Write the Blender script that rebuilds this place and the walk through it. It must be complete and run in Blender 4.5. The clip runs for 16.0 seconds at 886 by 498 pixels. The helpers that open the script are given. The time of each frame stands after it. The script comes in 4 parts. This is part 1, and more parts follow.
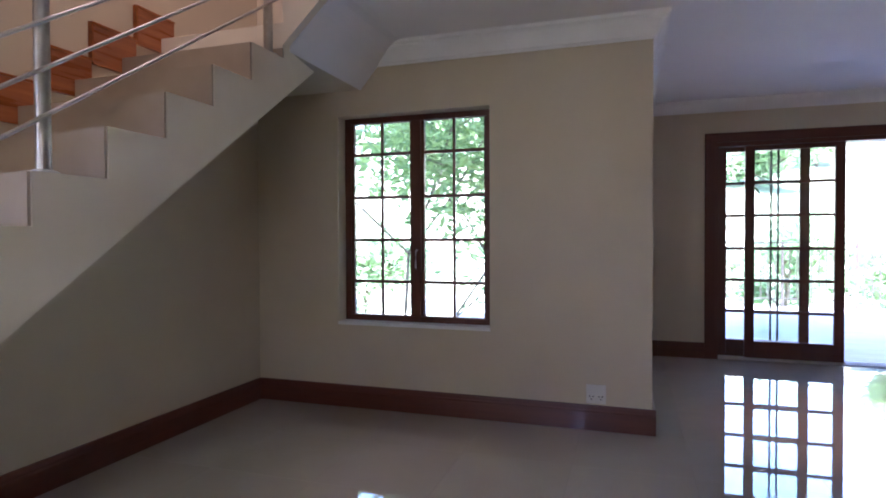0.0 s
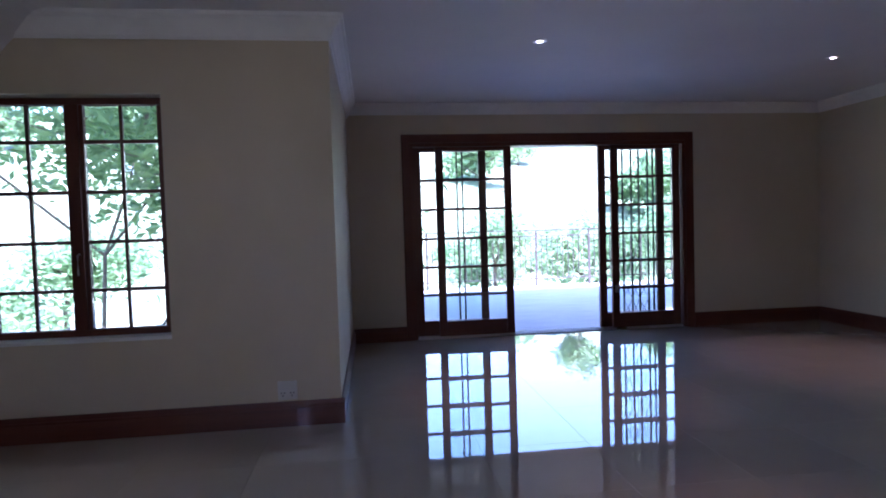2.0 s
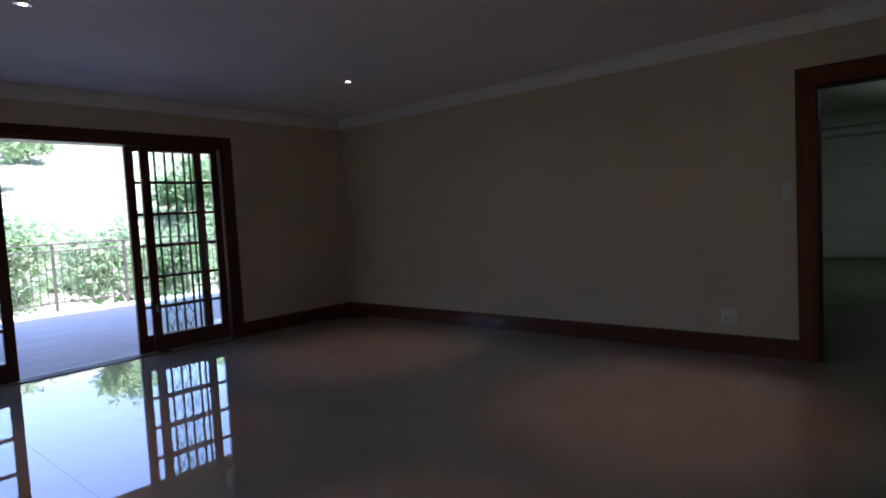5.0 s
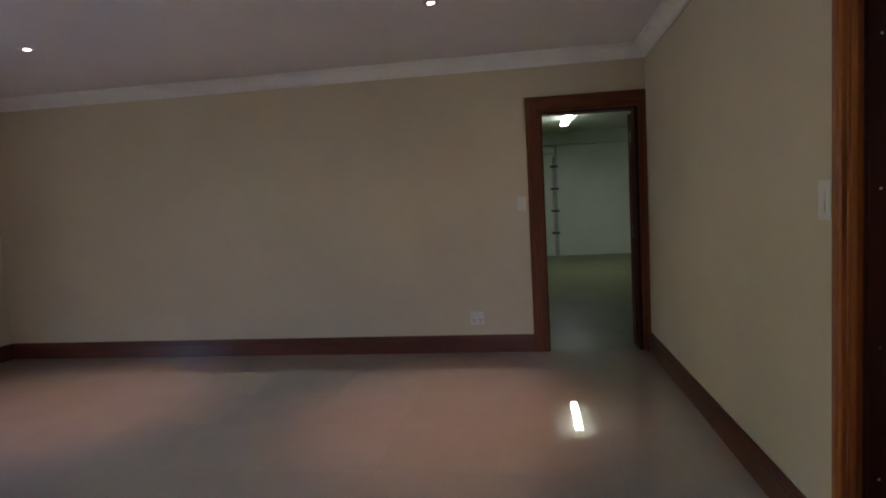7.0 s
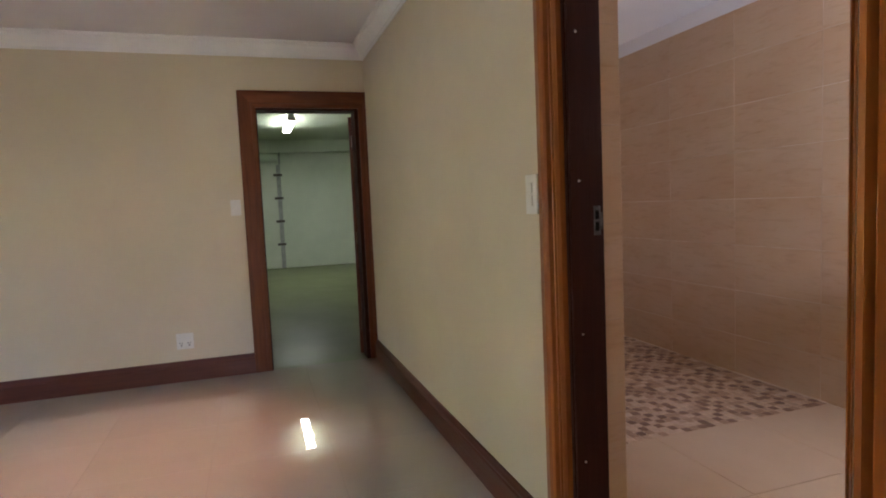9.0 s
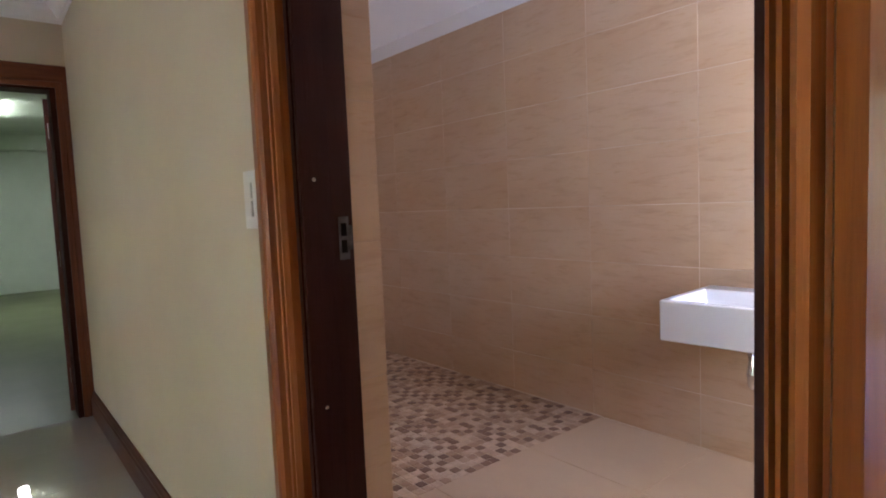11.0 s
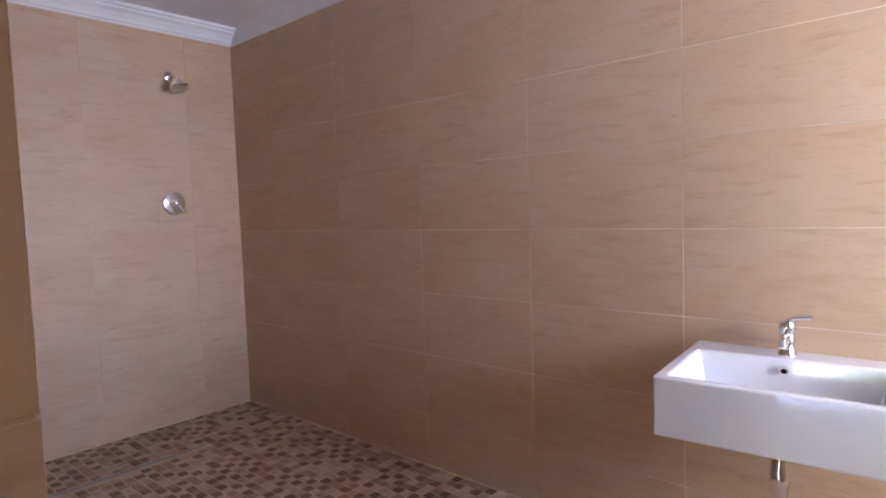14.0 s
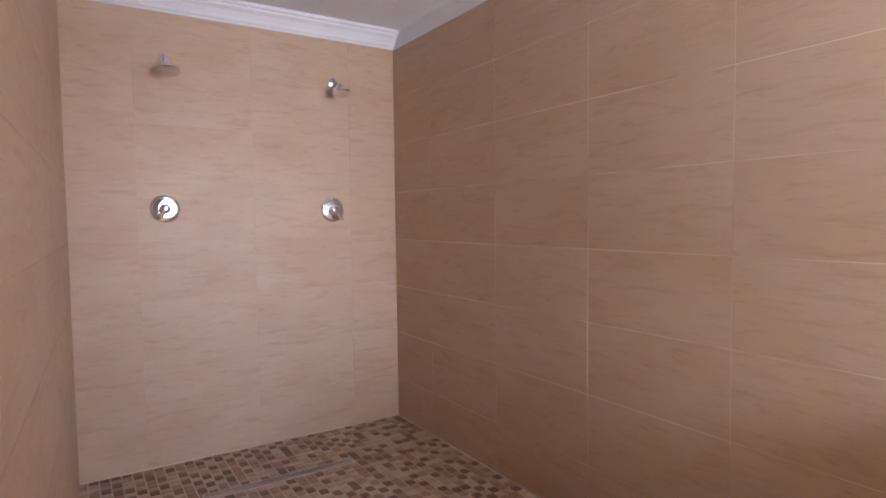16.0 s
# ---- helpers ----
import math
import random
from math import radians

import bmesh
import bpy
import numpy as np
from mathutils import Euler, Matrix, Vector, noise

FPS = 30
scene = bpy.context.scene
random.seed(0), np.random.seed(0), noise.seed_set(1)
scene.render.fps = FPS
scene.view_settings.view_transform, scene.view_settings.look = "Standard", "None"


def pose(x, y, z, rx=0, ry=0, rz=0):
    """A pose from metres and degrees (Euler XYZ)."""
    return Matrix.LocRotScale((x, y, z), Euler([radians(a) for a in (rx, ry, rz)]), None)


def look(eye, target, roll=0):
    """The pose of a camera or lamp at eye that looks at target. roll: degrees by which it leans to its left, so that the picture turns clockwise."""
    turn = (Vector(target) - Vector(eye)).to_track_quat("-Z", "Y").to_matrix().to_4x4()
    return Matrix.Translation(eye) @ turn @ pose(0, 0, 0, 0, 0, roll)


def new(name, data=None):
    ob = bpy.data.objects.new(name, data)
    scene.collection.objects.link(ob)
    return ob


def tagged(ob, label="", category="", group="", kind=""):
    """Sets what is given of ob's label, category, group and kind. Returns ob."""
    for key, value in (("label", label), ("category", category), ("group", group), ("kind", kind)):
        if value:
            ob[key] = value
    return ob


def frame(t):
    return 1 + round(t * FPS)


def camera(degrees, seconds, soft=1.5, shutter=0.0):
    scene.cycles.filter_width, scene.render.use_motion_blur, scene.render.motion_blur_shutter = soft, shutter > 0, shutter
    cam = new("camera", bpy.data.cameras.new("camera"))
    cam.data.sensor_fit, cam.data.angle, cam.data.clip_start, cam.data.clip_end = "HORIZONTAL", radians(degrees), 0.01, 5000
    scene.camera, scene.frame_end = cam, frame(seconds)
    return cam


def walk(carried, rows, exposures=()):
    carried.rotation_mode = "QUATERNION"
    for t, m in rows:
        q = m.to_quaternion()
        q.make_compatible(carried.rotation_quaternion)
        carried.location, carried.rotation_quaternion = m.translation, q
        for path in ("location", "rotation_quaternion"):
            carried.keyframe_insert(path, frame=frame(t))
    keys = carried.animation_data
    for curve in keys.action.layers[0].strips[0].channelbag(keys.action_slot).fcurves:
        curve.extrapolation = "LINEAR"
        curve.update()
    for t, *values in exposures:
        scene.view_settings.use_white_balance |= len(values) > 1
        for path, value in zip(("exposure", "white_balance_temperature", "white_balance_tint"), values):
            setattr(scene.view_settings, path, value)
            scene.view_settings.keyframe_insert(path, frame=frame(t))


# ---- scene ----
cam = camera(74.9, 16.0, soft=1.9)
PATH = [
    (0, (-0.187, 1.501, 1.204), (-0.804, 3.403, 1.166), -0.2),
    (0.5, (-0.096, 1.496, 1.238), (-0.499, 3.454, 1.175), -0.6),
    (1, (0.031, 1.524, 1.238), (-0.164, 3.513, 1.177), -1.0),
    (1.5, (0.121, 1.515, 1.225), (0.146, 3.514, 1.163), -1.4),
    (2, (0.167, 1.523, 1.219), (0.410, 3.507, 1.144), -1.7),
    (2.5, (0.217, 1.545, 1.215), (0.710, 3.482, 1.126), -1.9),
    (3, (0.230, 1.632, 1.203), (1.020, 3.467, 1.110), -2.2),
    (3.5, (0.272, 1.677, 1.228), (1.314, 3.381, 1.117), -2.5),
    (4, (0.270, 1.716, 1.240), (1.519, 3.273, 1.119), -2.9),
    (4.5, (0.330, 1.750, 1.242), (1.734, 3.169, 1.114), -3.3),
    (4.7, (0.385, 1.752, 1.245), (1.830, 3.130, 1.122), -3.2),
    (6.8, (0.358, 2.554, 1.336), (2.313, 2.945, 1.176), -3.1),
    (7, (0.388, 2.596, 1.328), (2.361, 2.889, 1.171), -3.0),
    (7.5, (0.456, 2.640, 1.300), (2.449, 2.708, 1.143), -2.6),
    (8, (0.546, 2.590, 1.273), (2.535, 2.454, 1.121), -2.5),
    (8.5, (0.630, 2.555, 1.263), (2.588, 2.181, 1.108), -2.6),
    (9, (0.703, 2.517, 1.254), (2.600, 1.902, 1.098), -2.5),
    (9.5, (0.793, 2.443, 1.255), (2.611, 1.626, 1.093), -2.6),
    (9.7, (0.835, 2.400, 1.254), (2.619, 1.511, 1.092), -2.6),
    (12, (1.413, 1.897, 1.239), (2.818, 0.481, 1.096), -2.2),
    (12.5, (1.501, 1.785, 1.243), (2.858, 0.322, 1.102), -2.2),
    (13, (1.62, 1.646, 1.265), (2.953, 0.162, 1.123), -2.3),
    (13.5, (1.747, 1.535, 1.271), (3.073, 0.044, 1.132), -2.2),
    (14, (1.848, 1.495, 1.293), (3.168, -0.001, 1.16), -2.0),
    (14.5, (1.944, 1.4, 1.322), (3.312, -0.054, 1.194), -1.8),
    (15, (2.022, 1.341, 1.337), (3.502, 0.002, 1.214), -1.5),
    (15.5, (2.085, 1.29, 1.343), (3.686, 0.097, 1.226), -1.1),
    (16, (2.104, 1.242, 1.336), (3.786, 0.165, 1.23), -0.7),
]
EXPOSURES = [
    (0.0, 4.14, 5430, 39), (0.5, 3.97, 5180, 40), (1.0, 3.74, 5080, 41), (1.5, 3.48, 5080, 41), (2.0, 3.2, 4980, 41), (2.5, 3.03, 5130, 40), (3.0, 2.82, 5280, 39),
    (3.5, 2.65, 5380, 38), (4.0, 2.47, 5480, 36), (4.5, 2.35, 5600, 35), (4.7, 2.35, 5600, 35), (6.8, 3.85, 6030, 37), (7.5, 4.25, 6280, 36), (8.5, 4.78, 6410, 35),
    (9.7, 5.2, 6060, 33), (11.8, 5.1, 5880, 36), (13.0, 5.05, 5830, 36), (14.5, 5.05, 5930, 37), (15.3, 5.3, 6130, 37), (16.0, 5.4, 6130, 37),
]
walk(cam, [(t, look(eye, target, roll)) for t, eye, target, roll in PATH], EXPOSURES)

# ---- world, sun and lamps ----
SUN_ELEVATION, SUN_AZIMUTH = 54.0, 145.0   # degrees; azimuth clockwise from +y
world = bpy.data.worlds.new("sky")
scene.world = world
world.use_nodes = True
wn = world.node_tree
sky = wn.nodes.new("ShaderNodeTexSky")
sky.sky_type = "NISHITA"
sky.sun_disc = False
sky.sun_elevation = radians(SUN_ELEVATION)
sky.sun_rotation = radians(SUN_AZIMUTH)
wn.nodes["Background"].inputs["Strength"].default_value = 0.15
wn.links.new(sky.outputs["Color"], wn.nodes["Background"].inputs["Color"])


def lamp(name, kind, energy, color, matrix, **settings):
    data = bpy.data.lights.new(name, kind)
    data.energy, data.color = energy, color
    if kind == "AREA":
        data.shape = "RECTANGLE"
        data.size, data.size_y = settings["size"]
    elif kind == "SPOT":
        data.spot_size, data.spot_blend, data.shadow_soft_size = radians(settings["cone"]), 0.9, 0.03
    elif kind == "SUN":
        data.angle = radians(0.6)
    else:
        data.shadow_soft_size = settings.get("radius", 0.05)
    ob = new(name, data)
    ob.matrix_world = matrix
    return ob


az, el = radians(SUN_AZIMUTH), radians(SUN_ELEVATION)
lamp("sun", "SUN", 5.0, (1.0, 0.97, 0.93), look((math.sin(az) * 40, math.cos(az) * 40, math.tan(el) * 40), (0, 0, 0)))
# unseen hall lights, added only to fill the room from behind
lamp("hall_fill", "AREA", 0.38, (1.0, 0.84, 0.62), look((-0.85, 0.45, 1.3), (-1.6, 6, 1.2)), size=(0.18, 1.7))
lamp("west_fill", "AREA", 0.25, (1.0, 0.88, 0.7), look((-2.95, 1.12, 1.25), (5, 2.2, 1.2)), size=(0.8, 1.8))
# daylight through the bathroom window opening
lamp("bath_daylight", "AREA", 2.75, (0.68, 0.83, 1.0), look((0.2, 0.0, 1.5), (5, 0.2, 4.6)), size=(0.75, 1.15))
# unseen lamp, added for the warm light on the stairwell walls
lamp("upper_hall_fill", "AREA", 1.8, (1.0, 0.8, 0.66), look((-2.3, 3.75, 4.9), (-2.6, 3.7, 0)), size=(0.6, 0.8))
DOWNLIGHTS = [(1.42, 5.63), (4.04, 5.97), (3.95, 3.12), (1.42, 3.0)]
for lx, ly in DOWNLIGHTS:
    lamp("downlight_beam", "SPOT", 4.7, (1.0, 0.52, 0.29), look((lx, ly, 2.52), (lx, ly + 0.001, 0)), cone=58)


# ---- materials ----
def material(name, color, rough=0.6, metal=0.0, spec=0.5, coat=0.0):
    m = bpy.data.materials.new(name)
    m.use_nodes = True
    b = m.node_tree.nodes["Principled BSDF"]
    b.inputs["Base Color"].default_value = (*color, 1)
    b.inputs["Roughness"].default_value = rough
    b.inputs["Metallic"].default_value = metal
    b.inputs["Specular IOR Level"].default_value = spec
    b.inputs["Coat Weight"].default_value = coat
    b.inputs["Coat Roughness"].default_value = 0.04
    return m


def node(m, kind, **values):
    n = m.node_tree.nodes.new(kind)
    for k, v in values.items():
        n.inputs[k].default_value = v
    return n


def coords(m, scale, shuffle=False):
    """Object coordinates, stretched; shuffle moves them from object to object."""
    tree = m.node_tree
    tc = tree.nodes.new("ShaderNodeTexCoord")
    mp = tree.nodes.new("ShaderNodeMapping")
    mp.inputs["Scale"].default_value = scale
    tree.links.new(tc.outputs["Object"], mp.inputs["Vector"])
    if shuffle:
        info = tree.nodes.new("ShaderNodeObjectInfo")
        mul = tree.nodes.new("ShaderNodeMath")
        mul.operation = "MULTIPLY"
        mul.inputs[1].default_value = 37.0
        comb = tree.nodes.new("ShaderNodeCombineXYZ")
        tree.links.new(info.outputs["Random"], mul.inputs[0])
        for axis in "XYZ":
            tree.links.new(mul.outputs[0], comb.inputs[axis])
        tree.links.new(comb.outputs[0], mp.inputs["Location"])
    return mp.outputs[0]


def mottled(m, a, b, scale=(1, 1, 1), detail=4.0, noise_scale=3.0, low=0.35, high=0.65, bump=0.0, bump_scale=60.0, rough=None, shuffle=False, distortion=0.0):
    """Two colours mixed by stretched noise, with fine relief and uneven gloss."""
    tree, bsdf = m.node_tree, m.node_tree.nodes["Principled BSDF"]
    vec = coords(m, scale, shuffle)
    n = node(m, "ShaderNodeTexNoise", Scale=noise_scale, Detail=detail, Roughness=0.6, Distortion=distortion)
    tree.links.new(vec, n.inputs["Vector"])
    ramp = tree.nodes.new("ShaderNodeValToRGB")
    ramp.color_ramp.elements[0].position, ramp.color_ramp.elements[1].position = low, high
    ramp.color_ramp.elements[0].color, ramp.color_ramp.elements[1].color = (*a, 1), (*b, 1)
    tree.links.new(n.outputs["Fac"], ramp.inputs["Fac"])
    tree.links.new(ramp.outputs["Color"], bsdf.inputs["Base Color"])
    if bump:
        f = node(m, "ShaderNodeTexNoise", Scale=bump_scale, Detail=3.0)
        tree.links.new(vec, f.inputs["Vector"])
        bp = node(m, "ShaderNodeBump", Strength=bump, Distance=0.01)
        tree.links.new(f.outputs["Fac"], bp.inputs["Height"])
        tree.links.new(bp.outputs["Normal"], bsdf.inputs["Normal"])
    if rough:
        mr = node(m, "ShaderNodeMapRange")
        mr.inputs["To Min"].default_value, mr.inputs["To Max"].default_value = rough
        big = node(m, "ShaderNodeTexNoise", Scale=2.2, Detail=5.0)
        tree.links.new(vec, big.inputs["Vector"])
        tree.links.new(big.outputs["Fac"], mr.inputs["Value"])
        tree.links.new(mr.outputs[0], bsdf.inputs["Roughness"])
    return m


CREAM = mottled(material("cream_paint", (0.6, 0.54, 0.38), 0.55), (0.54, 0.466, 0.33), (0.60, 0.52, 0.375), noise_scale=0.9, bump=0.06, bump_scale=90, rough=(0.42, 0.6))
STAIR_PAINT = mottled(material("stair_paint", (0.66, 0.6, 0.48), 0.6), (0.62, 0.56, 0.44), (0.70, 0.64, 0.52), noise_scale=1.2, bump=0.06, bump_scale=90)
# beige darkened: shade of faces turned from the light is in the colour
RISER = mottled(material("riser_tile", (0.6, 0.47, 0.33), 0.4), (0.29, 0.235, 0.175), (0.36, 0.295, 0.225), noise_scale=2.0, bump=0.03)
WHITE = mottled(material("white_ceiling_paint", (0.8, 0.8, 0.8), 0.7), (0.76, 0.76, 0.77), (0.82, 0.82, 0.82), noise_scale=0.7, bump=0.05, bump_scale=120)
CORNICE = mottled(material("cornice_plaster", (0.8, 0.8, 0.78), 0.6), (0.76, 0.76, 0.74), (0.82, 0.82, 0.8), noise_scale=4, bump=0.05)
FLOOR_TILE = mottled(material("polished_porcelain", (0.55, 0.5, 0.42), 0.05, spec=1.0, coat=0.5), (0.435, 0.398, 0.34), (0.47, 0.43, 0.37), scale=(1, 1, 1), noise_scale=2.5, low=0.3, high=0.7, rough=(0.003, 0.016), shuffle=True)
GROUT = material("grout", (0.42, 0.384, 0.328), 0.07, spec=0.8)
WALL_GROUT = mottled(material("pale_wall_grout", (0.74, 0.62, 0.47), 0.85), (0.45, 0.335, 0.225), (0.76, 0.64, 0.49), noise_scale=1.8, low=0.36, high=0.6)
FLOOR_TILE.node_tree.nodes["Principled BSDF"].inputs["Coat Roughness"].default_value = 0.006
TONED_GROUT = mottled(material("beige_wall_grout", (0.55, 0.44, 0.33), 0.8), (0.485, 0.345, 0.235), (0.54, 0.395, 0.275), noise_scale=3)


def wood(name, dark, light, axis, rough=(0.18, 0.4), coat=0.25, spec=0.5):
    s = [14, 14, 14]
    s["xyz".index(axis)] = 0.9
    return mottled(material(name, light, 0.3, coat=coat, spec=spec), dark, light, scale=tuple(s), noise_scale=2.2, detail=7, low=0.3, high=0.72, bump=0.12, bump_scale=9, rough=rough, shuffle=True, distortion=0.4)


MAHOGANY = {a: wood("mahogany_" + a, (0.19, 0.045, 0.008), (0.40, 0.125, 0.018), a, rough=(0.26, 0.4), coat=0.12, spec=0.35) for a in "xyz"}
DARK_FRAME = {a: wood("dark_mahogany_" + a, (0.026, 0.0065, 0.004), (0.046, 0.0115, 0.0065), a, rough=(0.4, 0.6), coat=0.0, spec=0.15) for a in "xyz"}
BASE_WOOD = {a: wood("skirting_mahogany_" + a, (0.078, 0.0185, 0.0095), (0.12, 0.030, 0.013), a, rough=(0.28, 0.48), coat=0.12) for a in "xyz"}
PLAIN_MAHOGANY = {a: wood("satin_mahogany_" + a, (0.10, 0.028, 0.010), (0.18, 0.055, 0.018), a, rough=(0.42, 0.6), coat=0.0, spec=0.25) for a in "yz"}
ORANGE_WOOD = wood("orange_stair_wood", (0.22, 0.06, 0.016), (0.42, 0.14, 0.038), "y")
CHROME = mottled(material("chrome", (0.8, 0.8, 0.8), 0.08, 1.0), (0.72, 0.72, 0.73), (0.82, 0.82, 0.82), noise_scale=8, rough=(0.04, 0.14))
STEEL = mottled(material("brushed_steel", (0.6, 0.58, 0.55), 0.3, 1.0), (0.5, 0.49, 0.47), (0.62, 0.6, 0.57), noise_scale=12, rough=(0.2, 0.4))
RAIL_STEEL = mottled(material("satin_rail_steel", (0.42, 0.4, 0.37), 0.4, 1.0), (0.33, 0.31, 0.285), (0.45, 0.43, 0.40), noise_scale=10, rough=(0.32, 0.46))
DULL_STEEL = mottled(material("tarnished_steel", (0.2, 0.19, 0.18), 0.5, 0.8), (0.07, 0.066, 0.062), (0.17, 0.16, 0.15), noise_scale=40, rough=(0.45, 0.65))
PLASTIC = mottled(material("white_plastic", (0.78, 0.77, 0.74), 0.35), (0.63, 0.615, 0.575), (0.68, 0.665, 0.625), noise_scale=20)
DARK_METAL = mottled(material("dark_painted_metal", (0.05, 0.04, 0.035), 0.5), (0.035, 0.028, 0.024), (0.075, 0.06, 0.05), noise_scale=15, bump=0.05)
CERAMIC = material("white_glazed_ceramic", (0.72, 0.72, 0.72), 0.06, coat=0.6)
# flat black in place of depth: the shade inside small holes, as colour
BLACK = material("hole_shade", (0.008, 0.007, 0.006), 0.8, spec=0.05)
BATH_TILE = mottled(material("beige_travertine_tile", (0.54, 0.41, 0.29), 0.35), (0.463, 0.3135, 0.189), (0.556, 0.393, 0.252), scale=(3.0, 16, 3), noise_scale=1.6, detail=8, low=0.22, high=0.48, bump=0.03, bump_scale=6, rough=(0.38, 0.55), shuffle=True, distortion=0.6)


def patchy(m, tint, size, amount):
    """Broad, soft changes of tone over the finer pattern."""
    tree, bsdf = m.node_tree, m.node_tree.nodes["Principled BSDF"]
    source = bsdf.inputs["Base Color"].links[0].from_socket
    n = node(m, "ShaderNodeTexNoise", Scale=size, Detail=3.0)
    tree.links.new(coords(m, (1, 1.6, 1), True), n.inputs["Vector"])
    mr = node(m, "ShaderNodeMapRange")
    mr.inputs["From Min"].default_value, mr.inputs["From Max"].default_value = 0.35, 0.68
    mr.inputs["To Min"].default_value, mr.inputs["To Max"].default_value = 0.0, amount
    tree.links.new(n.outputs["Fac"], mr.inputs["Value"])
    mix = tree.nodes.new("ShaderNodeMixRGB")
    mix.blend_type = "MULTIPLY"
    mix.inputs["Color2"].default_value = (*tint, 1)
    tree.links.new(mr.outputs[0], mix.inputs["Fac"])
    tree.links.new(source, mix.inputs["Color1"])
    tree.links.new(mix.outputs["Color"], bsdf.inputs["Base Color"])
    return m


patchy(BATH_TILE, (0.9, 0.80, 0.68), 2.2, 0.6)


def streaked(m, tint, scale, low, high):
    """Sparse short streaks along the tile, like the veins of travertine."""
    tree, bsdf = m.node_tree, m.node_tree.nodes["Principled BSDF"]
    source = bsdf.inputs["Base Color"].links[0].from_socket
    n = node(m, "ShaderNodeTexNoise", Scale=1.0, Detail=4.0, Roughness=0.65, Distortion=0.3)
    tree.links.new(coords(m, scale, True), n.inputs["Vector"])
    mr = node(m, "ShaderNodeMapRange")
    mr.inputs["From Min"].default_value, mr.inputs["From Max"].default_value = low, high
    tree.links.new(n.outputs["Fac"], mr.inputs["Value"])
    mix = tree.nodes.new("ShaderNodeMixRGB")
    mix.blend_type = "MULTIPLY"
    mix.inputs["Color2"].default_value = (*tint, 1)
    tree.links.new(mr.outputs[0], mix.inputs["Fac"])
    tree.links.new(source, mix.inputs["Color1"])
    tree.links.new(mix.outputs["Color"], bsdf.inputs["Base Color"])


streaked(BATH_TILE, (0.89, 0.81, 0.69), (11, 75, 1), 0.57, 0.74)
BATH_FLOOR = mottled(material("beige_floor_tile", (0.55, 0.4, 0.26), 0.3), (0.45, 0.315, 0.195), (0.50, 0.355, 0.225), scale=(2, 2.5, 1), noise_scale=1.4, detail=5, low=0.25, high=0.75, rough=(0.3, 0.45), shuffle=True)
GARAGE_WALL = mottled(material("garage_wall_paint", (0.62, 0.68, 0.6), 0.6), (0.56, 0.63, 0.51), (0.64, 0.70, 0.58), noise_scale=1.1, bump=0.05)
GARAGE_FLOOR = mottled(material("painted_concrete", (0.2, 0.21, 0.14), 0.35, spec=0.12), (0.10, 0.12, 0.05), (0.155, 0.175, 0.08), noise_scale=0.6, detail=8, rough=(0.3, 0.4))
DECK_BOARD = mottled(material("weathered_deck_board", (0.5, 0.49, 0.48), 0.7), (0.42, 0.41, 0.41), (0.58, 0.57, 0.56), scale=(1, 14, 14), noise_scale=2, detail=6, bump=0.2, shuffle=True)
SOFFIT = mottled(material("dark_soffit_boards", (0.12, 0.085, 0.06), 0.7), (0.09, 0.062, 0.042), (0.15, 0.105, 0.075), scale=(1, 12, 1), noise_scale=1.5, bump=0.1)
GALVANISED = mottled(material("galvanised_steel", (0.36, 0.38, 0.36), 0.55, 0.3), (0.27, 0.29, 0.27), (0.40, 0.42, 0.40), noise_scale=9, rough=(0.5, 0.7))
FLOOR_GROUT = mottled(material("pale_floor_grout", (0.62, 0.5, 0.38), 0.8), (0.52, 0.41, 0.30), (0.66, 0.54, 0.41), noise_scale=6)
LAWN = mottled(material("garden_ground", (0.16, 0.18, 0.09), 0.9), (0.13, 0.155, 0.085), (0.27, 0.29, 0.18), noise_scale=0.5, detail=9, bump=0.4, bump_scale=8)
BARK = mottled(material("bark", (0.12, 0.09, 0.065), 0.9), (0.07, 0.052, 0.038), (0.17, 0.135, 0.1), scale=(6, 6, 1.2), noise_scale=3, detail=6, bump=0.6, bump_scale=10)


def leaf_material(name, a, b):
    m = material(name, a, 0.45)
    tree, bsdf = m.node_tree, m.node_tree.nodes["Principled BSDF"]
    geo = tree.nodes.new("ShaderNodeNewGeometry")
    ramp = tree.nodes.new("ShaderNodeValToRGB")
    ramp.color_ramp.elements[0].color, ramp.color_ramp.elements[1].color = (*a, 1), (*b, 1)
    tree.links.new(geo.outputs["Random Per Island"], ramp.inputs["Fac"])
    tree.links.new(ramp.outputs["Color"], bsdf.inputs["Base Color"])
    thin = tree.nodes.new("ShaderNodeBsdfTranslucent")
    tree.links.new(ramp.outputs["Color"], thin.inputs["Color"])
    mix = tree.nodes.new("ShaderNodeMixShader")
    mix.inputs[0].default_value = 0.55
    tree.links.new(bsdf.outputs[0], mix.inputs[1])
    tree.links.new(thin.outputs[0], mix.inputs[2])
    tree.links.new(mix.outputs[0], tree.nodes["Material Output"].inputs["Surface"])
    return m


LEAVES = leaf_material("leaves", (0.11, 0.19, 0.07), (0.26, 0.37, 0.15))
# paler than LEAVES: the outdoor glare is put into the colour
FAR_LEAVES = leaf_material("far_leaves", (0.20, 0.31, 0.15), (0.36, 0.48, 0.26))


def glowing(name, color, strength):
    m = material(name, color, 0.4)
    b = m.node_tree.nodes["Principled BSDF"]
    b.inputs["Emission Color"].default_value = (*color, 1)
    b.inputs["Emission Strength"].default_value = strength
    return m


BULB = glowing("downlight_glow", (1.0, 0.86, 0.68), 2.0)
DIFFUSER = glowing("diffuser_glow", (0.86, 1.0, 0.82), 2.8)


